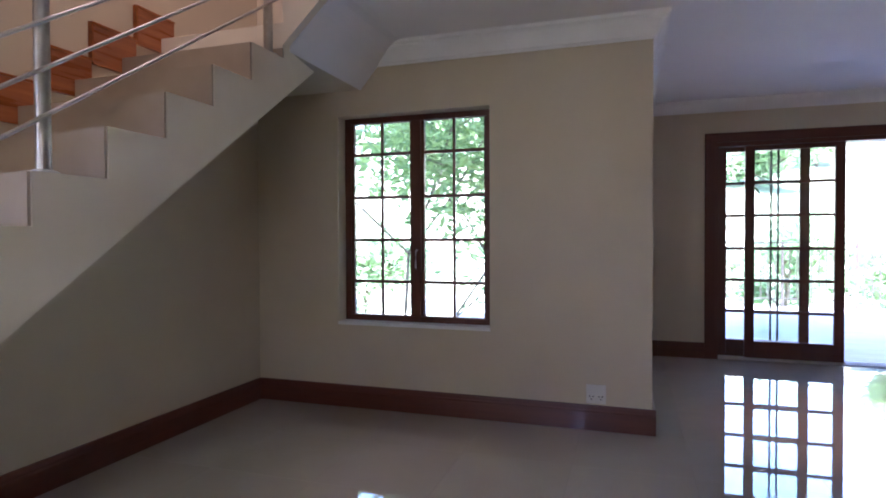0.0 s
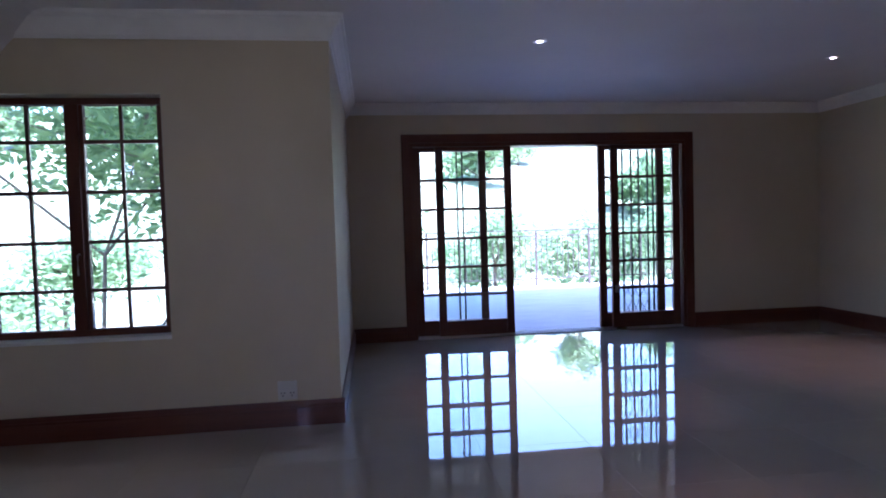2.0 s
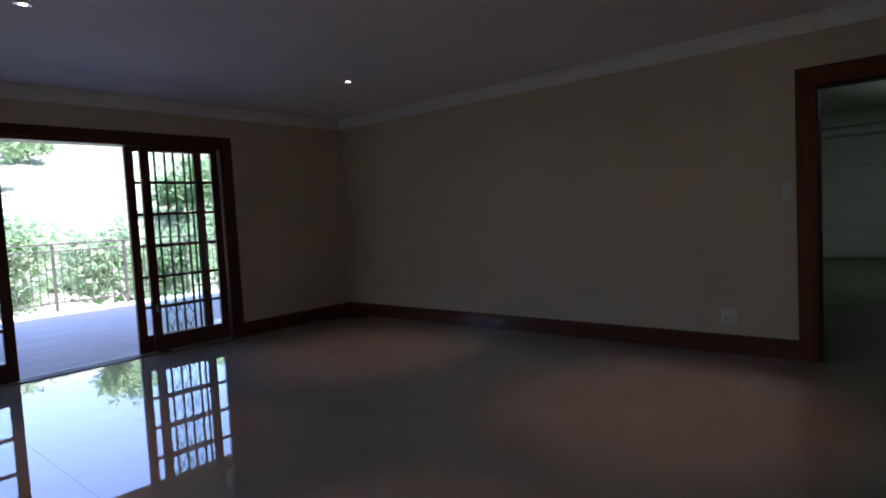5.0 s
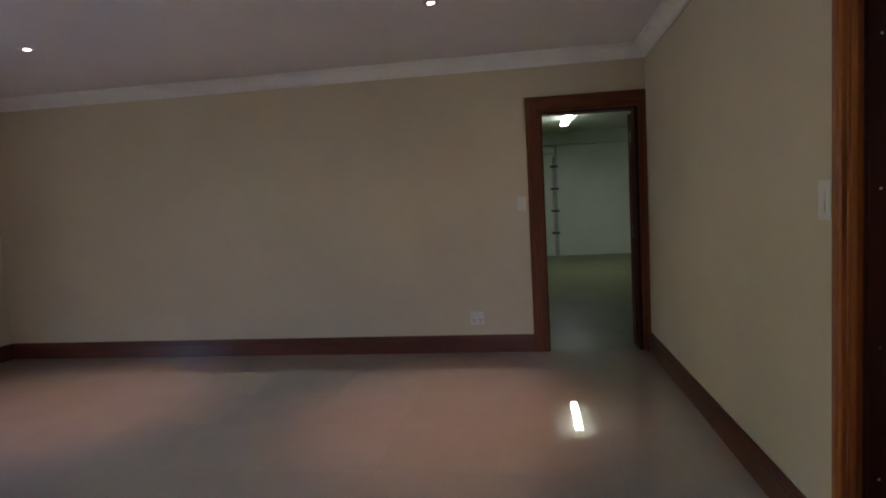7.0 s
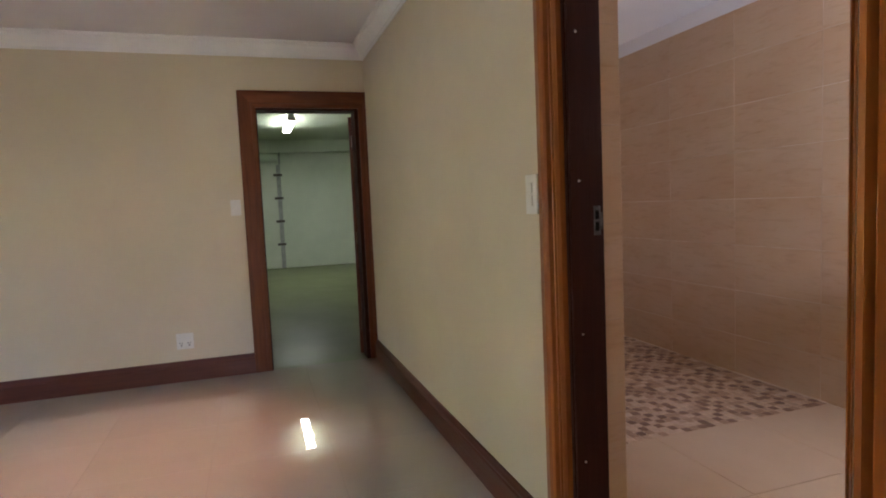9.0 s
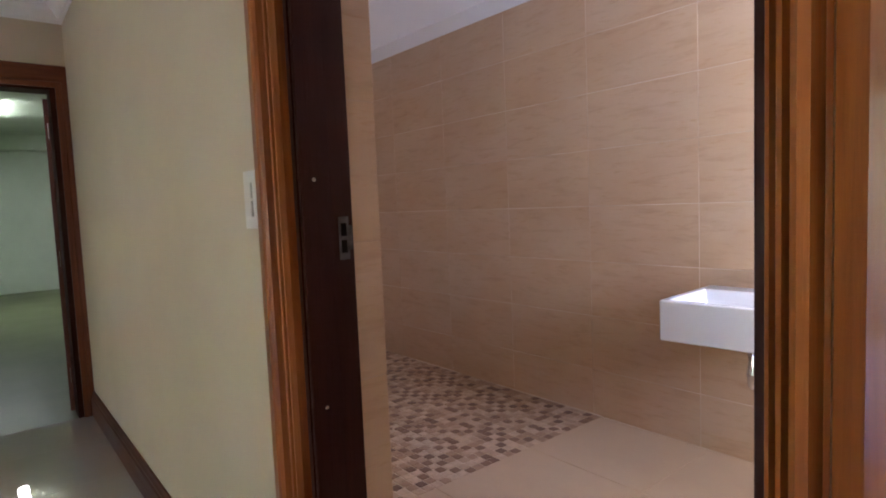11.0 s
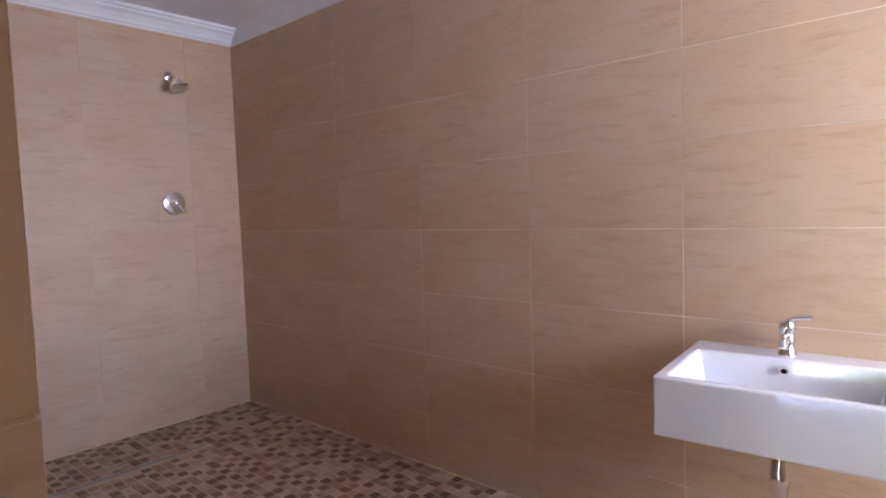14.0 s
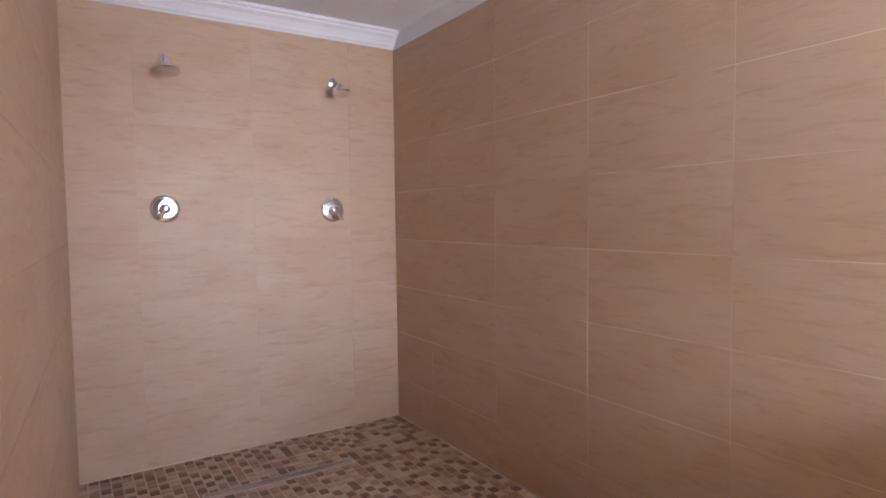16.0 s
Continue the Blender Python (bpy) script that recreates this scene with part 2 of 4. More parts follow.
def glass_material():
    m = bpy.data.materials.new("clear_glass")
    m.use_nodes = True
    tree = m.node_tree
    tree.nodes.remove(tree.nodes["Principled BSDF"])
    clear, gloss = tree.nodes.new("ShaderNodeBsdfTransparent"), tree.nodes.new("ShaderNodeBsdfGlossy")
    clear.inputs["Color"].default_value = (0.93, 0.97, 0.95, 1)
    gloss.inputs["Roughness"].default_value = 0.02
    fres, mix = tree.nodes.new("ShaderNodeFresnel"), tree.nodes.new("ShaderNodeMixShader")
    fres.inputs["IOR"].default_value = 1.45
    tree.links.new(fres.outputs[0], mix.inputs[0])
    tree.links.new(clear.outputs[0], mix.inputs[1])
    tree.links.new(gloss.outputs[0], mix.inputs[2])
    tree.links.new(mix.outputs[0], tree.nodes["Material Output"].inputs["Surface"])
    return m


GLASS = glass_material()


# ---- building blocks ----
def mesh_of(name, bm, mat, smooth=False):
    me = bpy.data.meshes.new(name)
    bmesh.ops.recalc_face_normals(bm, faces=bm.faces)
    bm.to_mesh(me)
    bm.free()
    me.materials.append(mat)
    if smooth:
        for p in me.polygons:
            p.use_smooth = True
        me.set_sharp_from_angle(angle=radians(38))
    return me


def part(name, bm, mat, parent, label="", smooth=False):
    ob = new(name, mesh_of(name, bm, mat, smooth))
    ob.parent = parent
    if label:
        ob["label"] = label
    return ob


def thing(name, label, category, at=(0, 0, 0), group="", turn=0.0):
    ob = new(name)
    ob.empty_display_size = 0.1
    ob.matrix_world = pose(*at, 0, 0, turn)
    return tagged(ob, label, category, group)


def structure(name, bm, mat, label, category, smooth=False):
    return tagged(new(name, mesh_of(name, bm, mat, smooth)), label, category, kind="structure")


def box(bm, lo, hi, bevel=0.0):
    lo, hi = Vector(lo), Vector(hi)
    r = bmesh.ops.create_cube(bm, size=1.0, matrix=Matrix.Translation((lo + hi) / 2) @ Matrix.Diagonal((*(hi - lo), 1)))
    if bevel:
        edges = {e for v in r["verts"] for e in v.link_edges}
        bmesh.ops.bevel(bm, geom=list(edges), offset=bevel, segments=2, affect="EDGES", profile=0.6)
    return bm


def boxes(*pairs, bevel=0.0):
    bm = bmesh.new()
    for lo, hi in pairs:
        box(bm, lo, hi, bevel)
    return bm


def rod(bm, a, b, r, segments=12, r2=None):
    a, b = Vector(a), Vector(b)
    d = b - a
    m = Matrix.Translation((a + b) / 2) @ d.to_track_quat("Z", "Y").to_matrix().to_4x4()
    bmesh.ops.create_cone(bm, cap_ends=True, segments=segments, radius1=r, radius2=r if r2 is None else r2, depth=d.length, matrix=m)
    return bm


def lathe(bm, profile, m, segments=20):
    """Turns (radius, height) pairs about the local z of m."""
    rings = []
    for r, h in profile:
        rings.append([bm.verts.new(m @ Vector((max(r, 1e-4) * math.cos(2 * math.pi * k / segments), max(r, 1e-4) * math.sin(2 * math.pi * k / segments), h))) for k in range(segments)])
    for p, q in zip(rings, rings[1:]):
        for k in range(segments):
            bm.faces.new((p[k], p[(k + 1) % segments], q[(k + 1) % segments], q[k]))
    bm.faces.new(rings[0])
    bm.faces.new(rings[-1])
    return bm


def tube(bm, points, r, segments=10):
    """A bent pipe through the points."""
    pts = [Vector(p) for p in points]
    rings = []
    for k, p in enumerate(pts):
        d = (pts[min(k + 1, len(pts) - 1)] - pts[max(k - 1, 0)]).normalized()
        q = d.to_track_quat("Z", "Y").to_matrix()
        rings.append([bm.verts.new(p + q @ Vector((r * math.cos(2 * math.pi * j / segments), r * math.sin(2 * math.pi * j / segments), 0))) for j in range(segments)])
    for a, b in zip(rings, rings[1:]):
        for j in range(segments):
            bm.faces.new((a[j], a[(j + 1) % segments], b[(j + 1) % segments], b[j]))
    bm.faces.new(rings[0])
    bm.faces.new(rings[-1])
    return bm


def sweep(points, profile, bm=None):
    """A moulding along a line in plan, mitred; profile: closed (distance to the left of travel, height) pairs."""
    bm = bm or bmesh.new()
    pts = [Vector((x, y)) for x, y in points]
    rings = []
    for k, p in enumerate(pts):
        din = (p - pts[k - 1]).normalized() if k else None
        dout = (pts[k + 1] - p).normalized() if k + 1 < len(pts) else None
        normals = [Vector((-d.y, d.x)) for d in (din, dout) if d is not None]
        n = sum(normals, Vector((0, 0)))
        n = n / n.length
        n = n / n.dot(normals[0])
        rings.append([bm.verts.new((p.x + n.x * d, p.y + n.y * d, z)) for d, z in profile])
    for a, b in zip(rings, rings[1:]):
        for j in range(len(profile)):
            bm.faces.new((a[j], a[(j + 1) % len(profile)], b[(j + 1) % len(profile)], b[j]))
    bm.faces.new(rings[0])
    bm.faces.new(rings[-1])
    return bm


def architrave(bm, u0, u1, top, profile, place, pieces=(0, 1, 2)):
    """A door surround: leg, head and leg (pieces 0, 1, 2), mitred. profile: (outwards from the opening, proud of the wall); place maps (u, out, z) to the room."""
    corners = [((u0, 0.0), (-1, 0)), ((u0, top), (-1, 1)), ((u1, top), (1, 1)), ((u1, 0.0), (1, 0))]
    rings = [[bm.verts.new(place(u + du * w, d, z + dz * w)) for w, d in profile] for (u, z), (du, dz) in corners]
    for k in pieces:
        a, b = rings[k], rings[k + 1]
        for j in range(len(profile)):
            bm.faces.new((a[j], a[(j + 1) % len(profile)], b[(j + 1) % len(profile)], b[j]))
    if pieces[0] == 0:
        bm.faces.new(rings[0])
        bm.faces.new(rings[-1])
    bmesh.ops.delete(bm, geom=[v for v in bm.verts if not v.link_faces], context="VERTS")
    return bm


def surround(u0, u1, top, profile, place, upright, across, parent, label=""):
    part("architrave", architrave(bmesh.new(), u0, u1, top, profile, place, (0, 2)), upright, parent, label)
    part("architrave_head", architrave(bmesh.new(), u0, u1, top, profile, place, (1,)), across, parent, label)


def prism(bm, outline, axis, a, b):
    """An outline of (u, z) pairs pushed from a to b along x or y."""
    put = (lambda u, z, c: (c, u, z)) if axis == "x" else (lambda u, z, c: (u, c, z))
    f, g = [bm.verts.new(put(u, z, a)) for u, z in outline], [bm.verts.new(put(u, z, b)) for u, z in outline]
    bm.faces.new(f)
    bm.faces.new(g)
    for j in range(len(outline)):
        k = (j + 1) % len(outline)
        bm.faces.new((f[j], f[k], g[k], g[j]))
    return bm

# ---- plan ----
WEST, EAST, SOUTH, PATIO, HALL = -2.85, 5.41, 1.60, 7.755, 0.60
WINDOW_WALL, PIER = 5.22, -0.06
CEIL, BATH_CEIL, GARAGE_CEIL = 2.54, 2.55, 2.76
TILE_TOP = 2.442
BATH_S, BATH_E, BATH_W = -0.582, 5.54, 0.35
T = 0.22

# ---- walls ----
WX0, WX1, WZ0, WZ1 = -2.182, -1.07, 0.607, 2.074       # window opening
structure("wall_window", boxes(((WEST - T, WINDOW_WALL, -0.3), (WX0, WINDOW_WALL + T, 5.2)), ((WX1, WINDOW_WALL, -0.3), (PIER, WINDOW_WALL + T, 5.2)),
          ((WX0, WINDOW_WALL, -0.3), (WX1, WINDOW_WALL + T, WZ0)), ((WX0, WINDOW_WALL, WZ1), (WX1, WINDOW_WALL + T, 5.2))), CREAM, "cream painted wall with a tall window", "wall")
structure("wall_pier", boxes(((PIER - T, WINDOW_WALL + T, -0.3), (PIER, PATIO, 5.2))), CREAM, "cream painted return wall", "wall")
DX0, DX1, DZ = 0.60, 3.735, 2.13                       # patio door opening
structure("wall_patio", boxes(((PIER - T, PATIO, -0.3), (DX0, PATIO + T, 5.2)), ((DX1, PATIO, -0.3), (EAST + T, PATIO + T, 5.2)), ((DX0, PATIO, DZ), (DX1, PATIO + T, 5.2))),
          CREAM, "cream painted wall round the sliding doors", "wall")
GY0, GY1, GZ = 1.664, 2.45, 2.045                      # garage door opening
structure("wall_east", boxes(((EAST, SOUTH - 0.1, -0.3), (EAST + 0.15, GY0, 5.2)), ((EAST, GY1, -0.3), (EAST + 0.15, PATIO, 5.2)), ((EAST, GY0, GZ), (EAST + 0.15, GY1, 5.2))),
          CREAM, "long cream painted wall with a doorway", "wall")
JX0, JX1, JZ = 1.38, 2.27, 2.03
BX0, BX1, BZ = 1.35, 2.30, 2.06                        # bathroom door opening
structure("wall_south", boxes(((0.75, 1.41, -0.3), (BX0, SOUTH, 5.2)), ((BX1, 1.41, -0.3), (EAST, SOUTH, 5.2)), ((BX0, 1.41, BZ), (BX1, SOUTH, 5.2))), CREAM, "cream painted wall with the bathroom doorway", "wall")
# unseen; widened to BX0 to keep the bath lamp off the doorway reveal
structure("wall_hall_light_block", boxes(((0.75, HALL - T, -0.3), (BX0, 1.409, 5.2))), CREAM, "cream painted hall wall", "wall")
# slit added out of view for the hall fill light
HX0, HX1 = -1.0, -0.8
structure("wall_hall_south", boxes(((WEST, HALL - T, -0.3), (HX0, HALL, 5.2)), ((HX1, HALL - T, -0.3), (0.75, HALL, 5.2)), ((HX0, HALL - T, -0.3), (HX1, HALL, 0.4)), ((HX0, HALL - T, 2.2), (HX1, HALL, 5.2))),
          CREAM, "cream painted hall wall with an opening added for light", "wall")
# the gap at y 0.7 to 1.55 is unseen, added for fill light
structure("wall_west", boxes(((WEST - T, 1.55, -0.3), (WEST, WINDOW_WALL, 5.2)), ((WEST - T, HALL - T, -0.3), (WEST, 0.7, 5.2)), ((WEST - T, 0.7, 2.2), (WEST, 1.55, 5.2)), ((WEST - T, 0.7, -0.3), (WEST, 1.55, 0.3))), CREAM, "cream painted wall beside the stairs", "wall")
structure("wall_upper_hall", boxes(((-1.64, HALL, CEIL + 0.26), (-1.54, 4.32, 5.2))), STAIR_PAINT, "painted wall of the stairwell", "wall")

# bathroom shell
NW, NE = 1.395, 1.262                                  # its north face runs slightly askew
bm = bmesh.new()
low = [bm.verts.new(v) for v in ((BX1, 1.409, -0.3), (BX1, NW + 0.0015, -0.3), (BATH_E, NE + 0.0015, -0.3), (BATH_E, 1.409, -0.3))]
up = [bm.verts.new((v.co.x, v.co.y, 2.8)) for v in low]
bm.faces.new(low), bm.faces.new(up)
for j in range(4):
    bm.faces.new((low[j], low[(j + 1) % 4], up[(j + 1) % 4], up[j]))
wall_bath_north = structure("wall_bath_north", bm, TONED_GROUT, "beige tiled wall beside the shower", "wall")
wall_bath_south = structure("wall_bath_south", boxes(((BATH_W - T, BATH_S - T, -0.3), (BATH_E + T, BATH_S - 0.0015, 2.8))), WALL_GROUT, "beige travertine tiled wall with the basin", "wall")
wall_shower = structure("wall_shower", boxes(((BATH_E + 0.0015, BATH_S - 0.0015, -0.3), (BATH_E + T, 1.41, 2.8))), TONED_GROUT, "beige tiled shower wall", "wall")
structure("wall_bath_west", boxes(((BATH_W - T, BATH_S - 0.0015, -0.3), (BATH_W, -0.4, 2.8)), ((BATH_W - T, -0.4, -0.3), (BATH_W, 0.38, 0.9)), ((BATH_W - T, -0.4, 2.1), (BATH_W, 0.38, 2.8))),
          CREAM, "painted bathroom wall with a window opening", "wall")
structure("ceiling_bath", boxes(((BATH_W, BATH_S - 0.0015, BATH_CEIL), (1.0, HALL - T, BATH_CEIL + 0.1)), ((1.0, BATH_S - 0.0015, BATH_CEIL), (BATH_E + 0.0015, 1.41, BATH_CEIL + 0.1))), WHITE, "white painted bathroom ceiling", "ceiling")

structure("bath_plaster_band", boxes(((BATH_W, BATH_S - 0.0014, TILE_TOP), (BATH_E, BATH_S + 0.002, BATH_CEIL))), WHITE, "white plaster band above the tiles", "wall")

# garage shell
GX0, GX1, GYS, GYN = EAST + 0.15, 13.9, -2.2, 6.4
structure("wall_garage_far", boxes(((GX1, GYS, -0.3), (GX1 + T, GYN, 3.0))), GARAGE_WALL, "pale green garage end wall", "wall")
structure("wall_garage_north", boxes(((GX0, GYN, -0.3), (GX1 + T, GYN + T, 3.0))), GARAGE_WALL, "pale green garage wall", "wall")
structure("wall_garage_south", boxes(((BATH_E + T, GYS - T, -0.3), (GX1 + T, GYS, 3.0))), GARAGE_WALL, "pale green garage wall", "wall")
structure("wall_garage_west", boxes(((BATH_E + T, GYS, -0.3), (BATH_E + T + 0.1, SOUTH - 0.12, 3.0))), GARAGE_WALL, "pale green garage wall", "wall")
structure("ceiling_garage", boxes(((GX0, GYS - T, GARAGE_CEIL), (GX1 + T, GYN + T, GARAGE_CEIL + 0.2))), GARAGE_WALL, "pale green garage ceiling", "ceiling")
structure("floor_garage", boxes(((GX0 - 0.15, GYS - T, -0.25), (GX1, GYN, -0.012))), GARAGE_FLOOR, "grey green painted concrete garage floor", "floor")

structure("garage_beam", boxes(((GX1 - 0.32, GYS, 2.50), (GX1, GYN, GARAGE_CEIL))), GARAGE_WALL, "pale green painted beam across the garage", "beam")

# unseen slab, added to keep sun out of the hall's south opening
structure("hall_sun_block", boxes(((-2.6, -1.7, 2.45), (0.4, HALL - T - 0.002, 2.6))), SOFFIT, "unseen slab added to keep sun off the hall opening", "roof")

# ceilings
structure("ceiling", boxes(((-1.64, HALL, CEIL), (EAST, 4.32, CEIL + 0.26)), ((-1.62, 4.32, CEIL), (EAST, PATIO, CEIL + 0.26))), WHITE, "flat white painted ceiling", "ceiling")
bm = bmesh.new()
curve = [(-2.0 + 0.38 * k / 8, 2.245 + 0.295 * math.sin(math.pi / 2 * k / 8)) for k in range(9)]
prism(bm, curve + [(-1.62, CEIL + 0.3), (-2.0, CEIL + 0.3)], "y", 4.33, WINDOW_WALL)
structure("ceiling_slope", bm, WHITE, "white plaster slope under the landing", "ceiling", smooth=False)
structure("landing_edge", prism(bmesh.new(), [(-2.0, 2.265), (-1.642, 2.60), (-1.642, 5.2), (-2.0, 5.2)], "y", 4.262, 4.318), STAIR_PAINT, "painted edge of the upper floor", "wall")
structure("ceiling_upper", boxes(((WEST - T, HALL - T, 5.2), (EAST + T, PATIO + T, 5.3))), WHITE, "white upper ceiling under the roof", "ceiling")

# floors
floor = structure("floor", boxes(((WEST, SOUTH, -0.25), (EAST, PATIO, -0.004)), ((WEST, HALL - T, -0.25), (0.75, SOUTH, -0.004)), ((DX0, PATIO, -0.25), (DX1, PATIO + T, -0.006))), GROUT, "polished cream porcelain tiled floor", "floor")
floor_bath = structure("floor_bath", boxes(((BATH_W, BATH_S - 0.0015, -0.25), (1.0, HALL - T, -0.003)), ((1.0, BATH_S - 0.0015, -0.25), (BATH_E + 0.0015, 1.41, -0.003)), ((BX0, 1.41, -0.25), (BX1, SOUTH, -0.003))), FLOOR_GROUT, "beige tiled bathroom floor", "floor")

# ---- mouldings ----
BASE = [(0.0, 0.0), (0.022, 0.0), (0.022, 0.112), (0.017, 0.121), (0.017, 0.130), (0.012, 0.141), (0.008, 0.153), (0.0, 0.155)]


def baseboard(points, axis):
    structure("baseboard", sweep(points, BASE), BASE_WOOD[axis], "dark varnished mahogany skirting board", "skirting")


baseboard([(PIER + 0.022, WINDOW_WALL), (WEST, WINDOW_WALL)], "x")
baseboard([(WEST, WINDOW_WALL - 0.022), (WEST, 1.55)], "y")
baseboard([(PIER, PATIO - 0.022), (PIER, WINDOW_WALL)], "y")
baseboard([(DX0 - 0.09, PATIO), (PIER, PATIO)], "x")
baseboard([(EAST, PATIO), (DX1 + 0.09, PATIO)], "x")
baseboard([(EAST, GY1 + 0.125), (EAST, PATIO - 0.022)], "y")
baseboard([(JX1 + 0.131, SOUTH), (EAST, SOUTH)], "x")
baseboard([(0.75, SOUTH), (JX0 - 0.136, SOUTH)], "x")
CORN = [(d, CEIL - h) for d, h in ((0.0, 0.112), (0.008, 0.112), (0.012, 0.101), (0.021, 0.098), (0.030, 0.078), (0.048, 0.050), (0.068, 0.033), (0.071, 0.022), (0.086, 0.017), (0.089, 0.0), (0.0, 0.0))]
structure("cornice", sweep([(0.75, SOUTH), (EAST, SOUTH), (EAST, PATIO), (PIER, PATIO)], CORN), CORNICE, "white moulded plaster cornice", "cornice")
structure("cornice_window", sweep([(PIER, PATIO), (PIER, WINDOW_WALL), (-1.87, WINDOW_WALL)], [(d * 1.1, CEIL - (CEIL - z) * 1.28) for d, z in CORN]), CORNICE, "white moulded plaster cornice", "cornice")
structure("cornice_shower", sweep([(BATH_E, BATH_S), (BATH_E, NE)], [(d * 1.05, BATH_CEIL - (CEIL - z) * 0.92) for d, z in CORN]), CORNICE, "white moulded plaster cornice", "cornice")

# ---- stairs ----
SX = -2.0
Y0, Z0, GO, RISE = 2.851, 1.423, 0.2855, 0.1926
nosings = [(Y0 + GO * k, Z0 + RISE * k) for k in range(0, 6)]
lower = [(Y0 - 0.27 * k, Z0 - RISE * 0 - (Z0 / 8) * k) for k in range(7, 0, -1)]
steps = lower + nosings
outline = [(steps[0][0], 0.0)]
for y, z in steps:
    outline += [(y, outline[-1][1]), (y, z)]
outline += [(4.262, steps[-1][1]), (4.262, 2.262), (4.59, 2.205), (2.72, 0.87), (1.75, 0.1), (1.75, 0.0)]
stair = thing("staircase", "cream plastered concrete stair flight with wooden stepped skirting and steel rails", "staircase")
bm = bmesh.new()
prism(bm, outline[1:], "x", WEST, SX)
part("flight", bm, STAIR_PAINT, stair)
for (y, z), prev in zip(steps, [0.0] + [s[1] for s in steps]):
    part("riser", boxes(((WEST + 0.02, y - 0.012, prev + 0.002), (SX - 0.004, y - 0.001, z - 0.002))), RISER, stair, "beige tiled riser, darkened for shade")
for y, z in steps[-6:]:
    bm = bmesh.new()
    prism(bm, [(y - 0.19, z - RISE + 0.11), (y - 0.19, z + 0.12), (y + GO - 0.2, z + 0.12), (y + GO - 0.2, z + 0.004), (y + 0.002, z + 0.004), (y + 0.002, z - RISE + 0.11)], "x", WEST + 0.001, WEST + 0.022)
    board = part("stepped_skirting", bm, ORANGE_WOOD, stair, "orange varnished wooden stepped skirting")
    part("skirting_bead", boxes(((WEST + 0.002, y - 0.196, z + 0.12), (WEST + 0.030, y + GO - 0.2, z + 0.132)), ((WEST + 0.002, y - 0.202, z - RISE + 0.12), (WEST + 0.028, y - 0.191, z + 0.132))), MAHOGANY["y"], board)
structure("landing", boxes(((WEST, 4.263, 2.25), (SX - 0.003, WINDOW_WALL, 2.385))), STAIR_PAINT, "plastered stair landing", "floor")
slope = RISE / GO
rail = thing("stair_railing", "brushed steel stair railing with round posts and rods", "railing")
for y in (2.93, 4.20):
    zb = Z0 + RISE * math.floor((y - Y0) / GO)
    bm = bmesh.new()
    rod(bm, (SX - 0.05, y, zb), (SX - 0.05, y, zb + 0.98), 0.024, 18)
    post = part("post", bm, RAIL_STEEL, rail, smooth=True)
    bm = bmesh.new()
    lathe(bm, [(0.045, 0), (0.045, 0.006), (0.026, 0.012)], Matrix.Translation((SX - 0.05, y, zb + 0.001)))
    part("base_flange", bm, STEEL, post, smooth=True)
for h in (0.165, 0.32, 0.475, 0.63, 0.785):
    bm = bmesh.new()
    tube(bm, [(SX - 0.02, 2.0, Z0 + (2.0 - Y0) * slope + h - 0.02), (SX - 0.02, 4.25, Z0 + (4.25 - Y0) * slope + h - 0.02)], 0.0075, 10)
    part("rod", bm, RAIL_STEEL, rail, smooth=True)

# ---- window ----
win = thing("window_1", "mahogany casement window with small panes, closed, tree outside", "window")
win["kind"] = "structure"
fy0, fy1 = WINDOW_WALL + 0.11, WINDOW_WALL + 0.17
part("reveal", boxes(((WX0 - 0.004, WINDOW_WALL - 0.008, WZ0 - 0.02), (WX1 + 0.004, WINDOW_WALL + 0.11, WZ0 + 0.002)), bevel=0.003), CORNICE, win, "white window sill")
xs, xe, zs, ze = WX0, WX1, WZ0, WZ1
part("frame", boxes(((xs, fy0, zs), (xs + 0.045, fy1, ze)), ((xe - 0.045, fy0, zs), (xe, fy1, ze)), ((xs + 0.045, fy0, zs), (xe - 0.045, fy1, zs + 0.04)), ((xs + 0.045, fy0, ze - 0.04), (xe - 0.045, fy1, ze)), bevel=0.003), BASE_WOOD["z"], win)
part("mullion", boxes(((-1.655, fy0 - 0.004, zs + 0.04), (-1.592, fy1, ze - 0.04)), bevel=0.003), BASE_WOOD["z"], win)
rows_z = [0.652, 0.891, 1.191, 1.499, 1.809, 2.036]
for a, b in ((xs + 0.045, -1.655), (-1.592, xe - 0.045)):
    sash = part("casement", boxes(((a, fy0 + 0.01, zs + 0.04), (a + 0.022, fy1 - 0.01, ze - 0.04)), ((b - 0.022, fy0 + 0.01, zs + 0.04), (b, fy1 - 0.01, ze - 0.04)), ((a + 0.022, fy0 + 0.01, zs + 0.04), (b - 0.022, fy1 - 0.01, rows_z[0])), ((a + 0.022, fy0 + 0.01, rows_z[-1]), (b - 0.022, fy1 - 0.01, ze - 0.04)), bevel=0.003), BASE_WOOD["z"], win)
    mid = (a + b) / 2
    for z in rows_z[1:-1]:
        part("glazing_bar", boxes(((a + 0.022, fy0 + 0.018, z - 0.011), (b - 0.022, fy1 - 0.018, z + 0.011))), BASE_WOOD["x"], sash)
    part("glazing_bar", boxes(((mid - 0.009, fy0 + 0.019, rows_z[0]), (mid + 0.009, fy1 - 0.019, rows_z[-1]))), BASE_WOOD["z"], sash)
    for z0, z1 in zip(rows_z, rows_z[1:]):
        for u0, u1 in ((a + 0.022, mid - 0.009), (mid + 0.009, b - 0.022)):
            p = part("pane", boxes(((u0 + 0.001, fy0 + 0.028, z0 + 0.012), (u1 - 0.001, fy0 + 0.032, z1 - 0.012))), GLASS, sash)
            p.visible_shadow = False
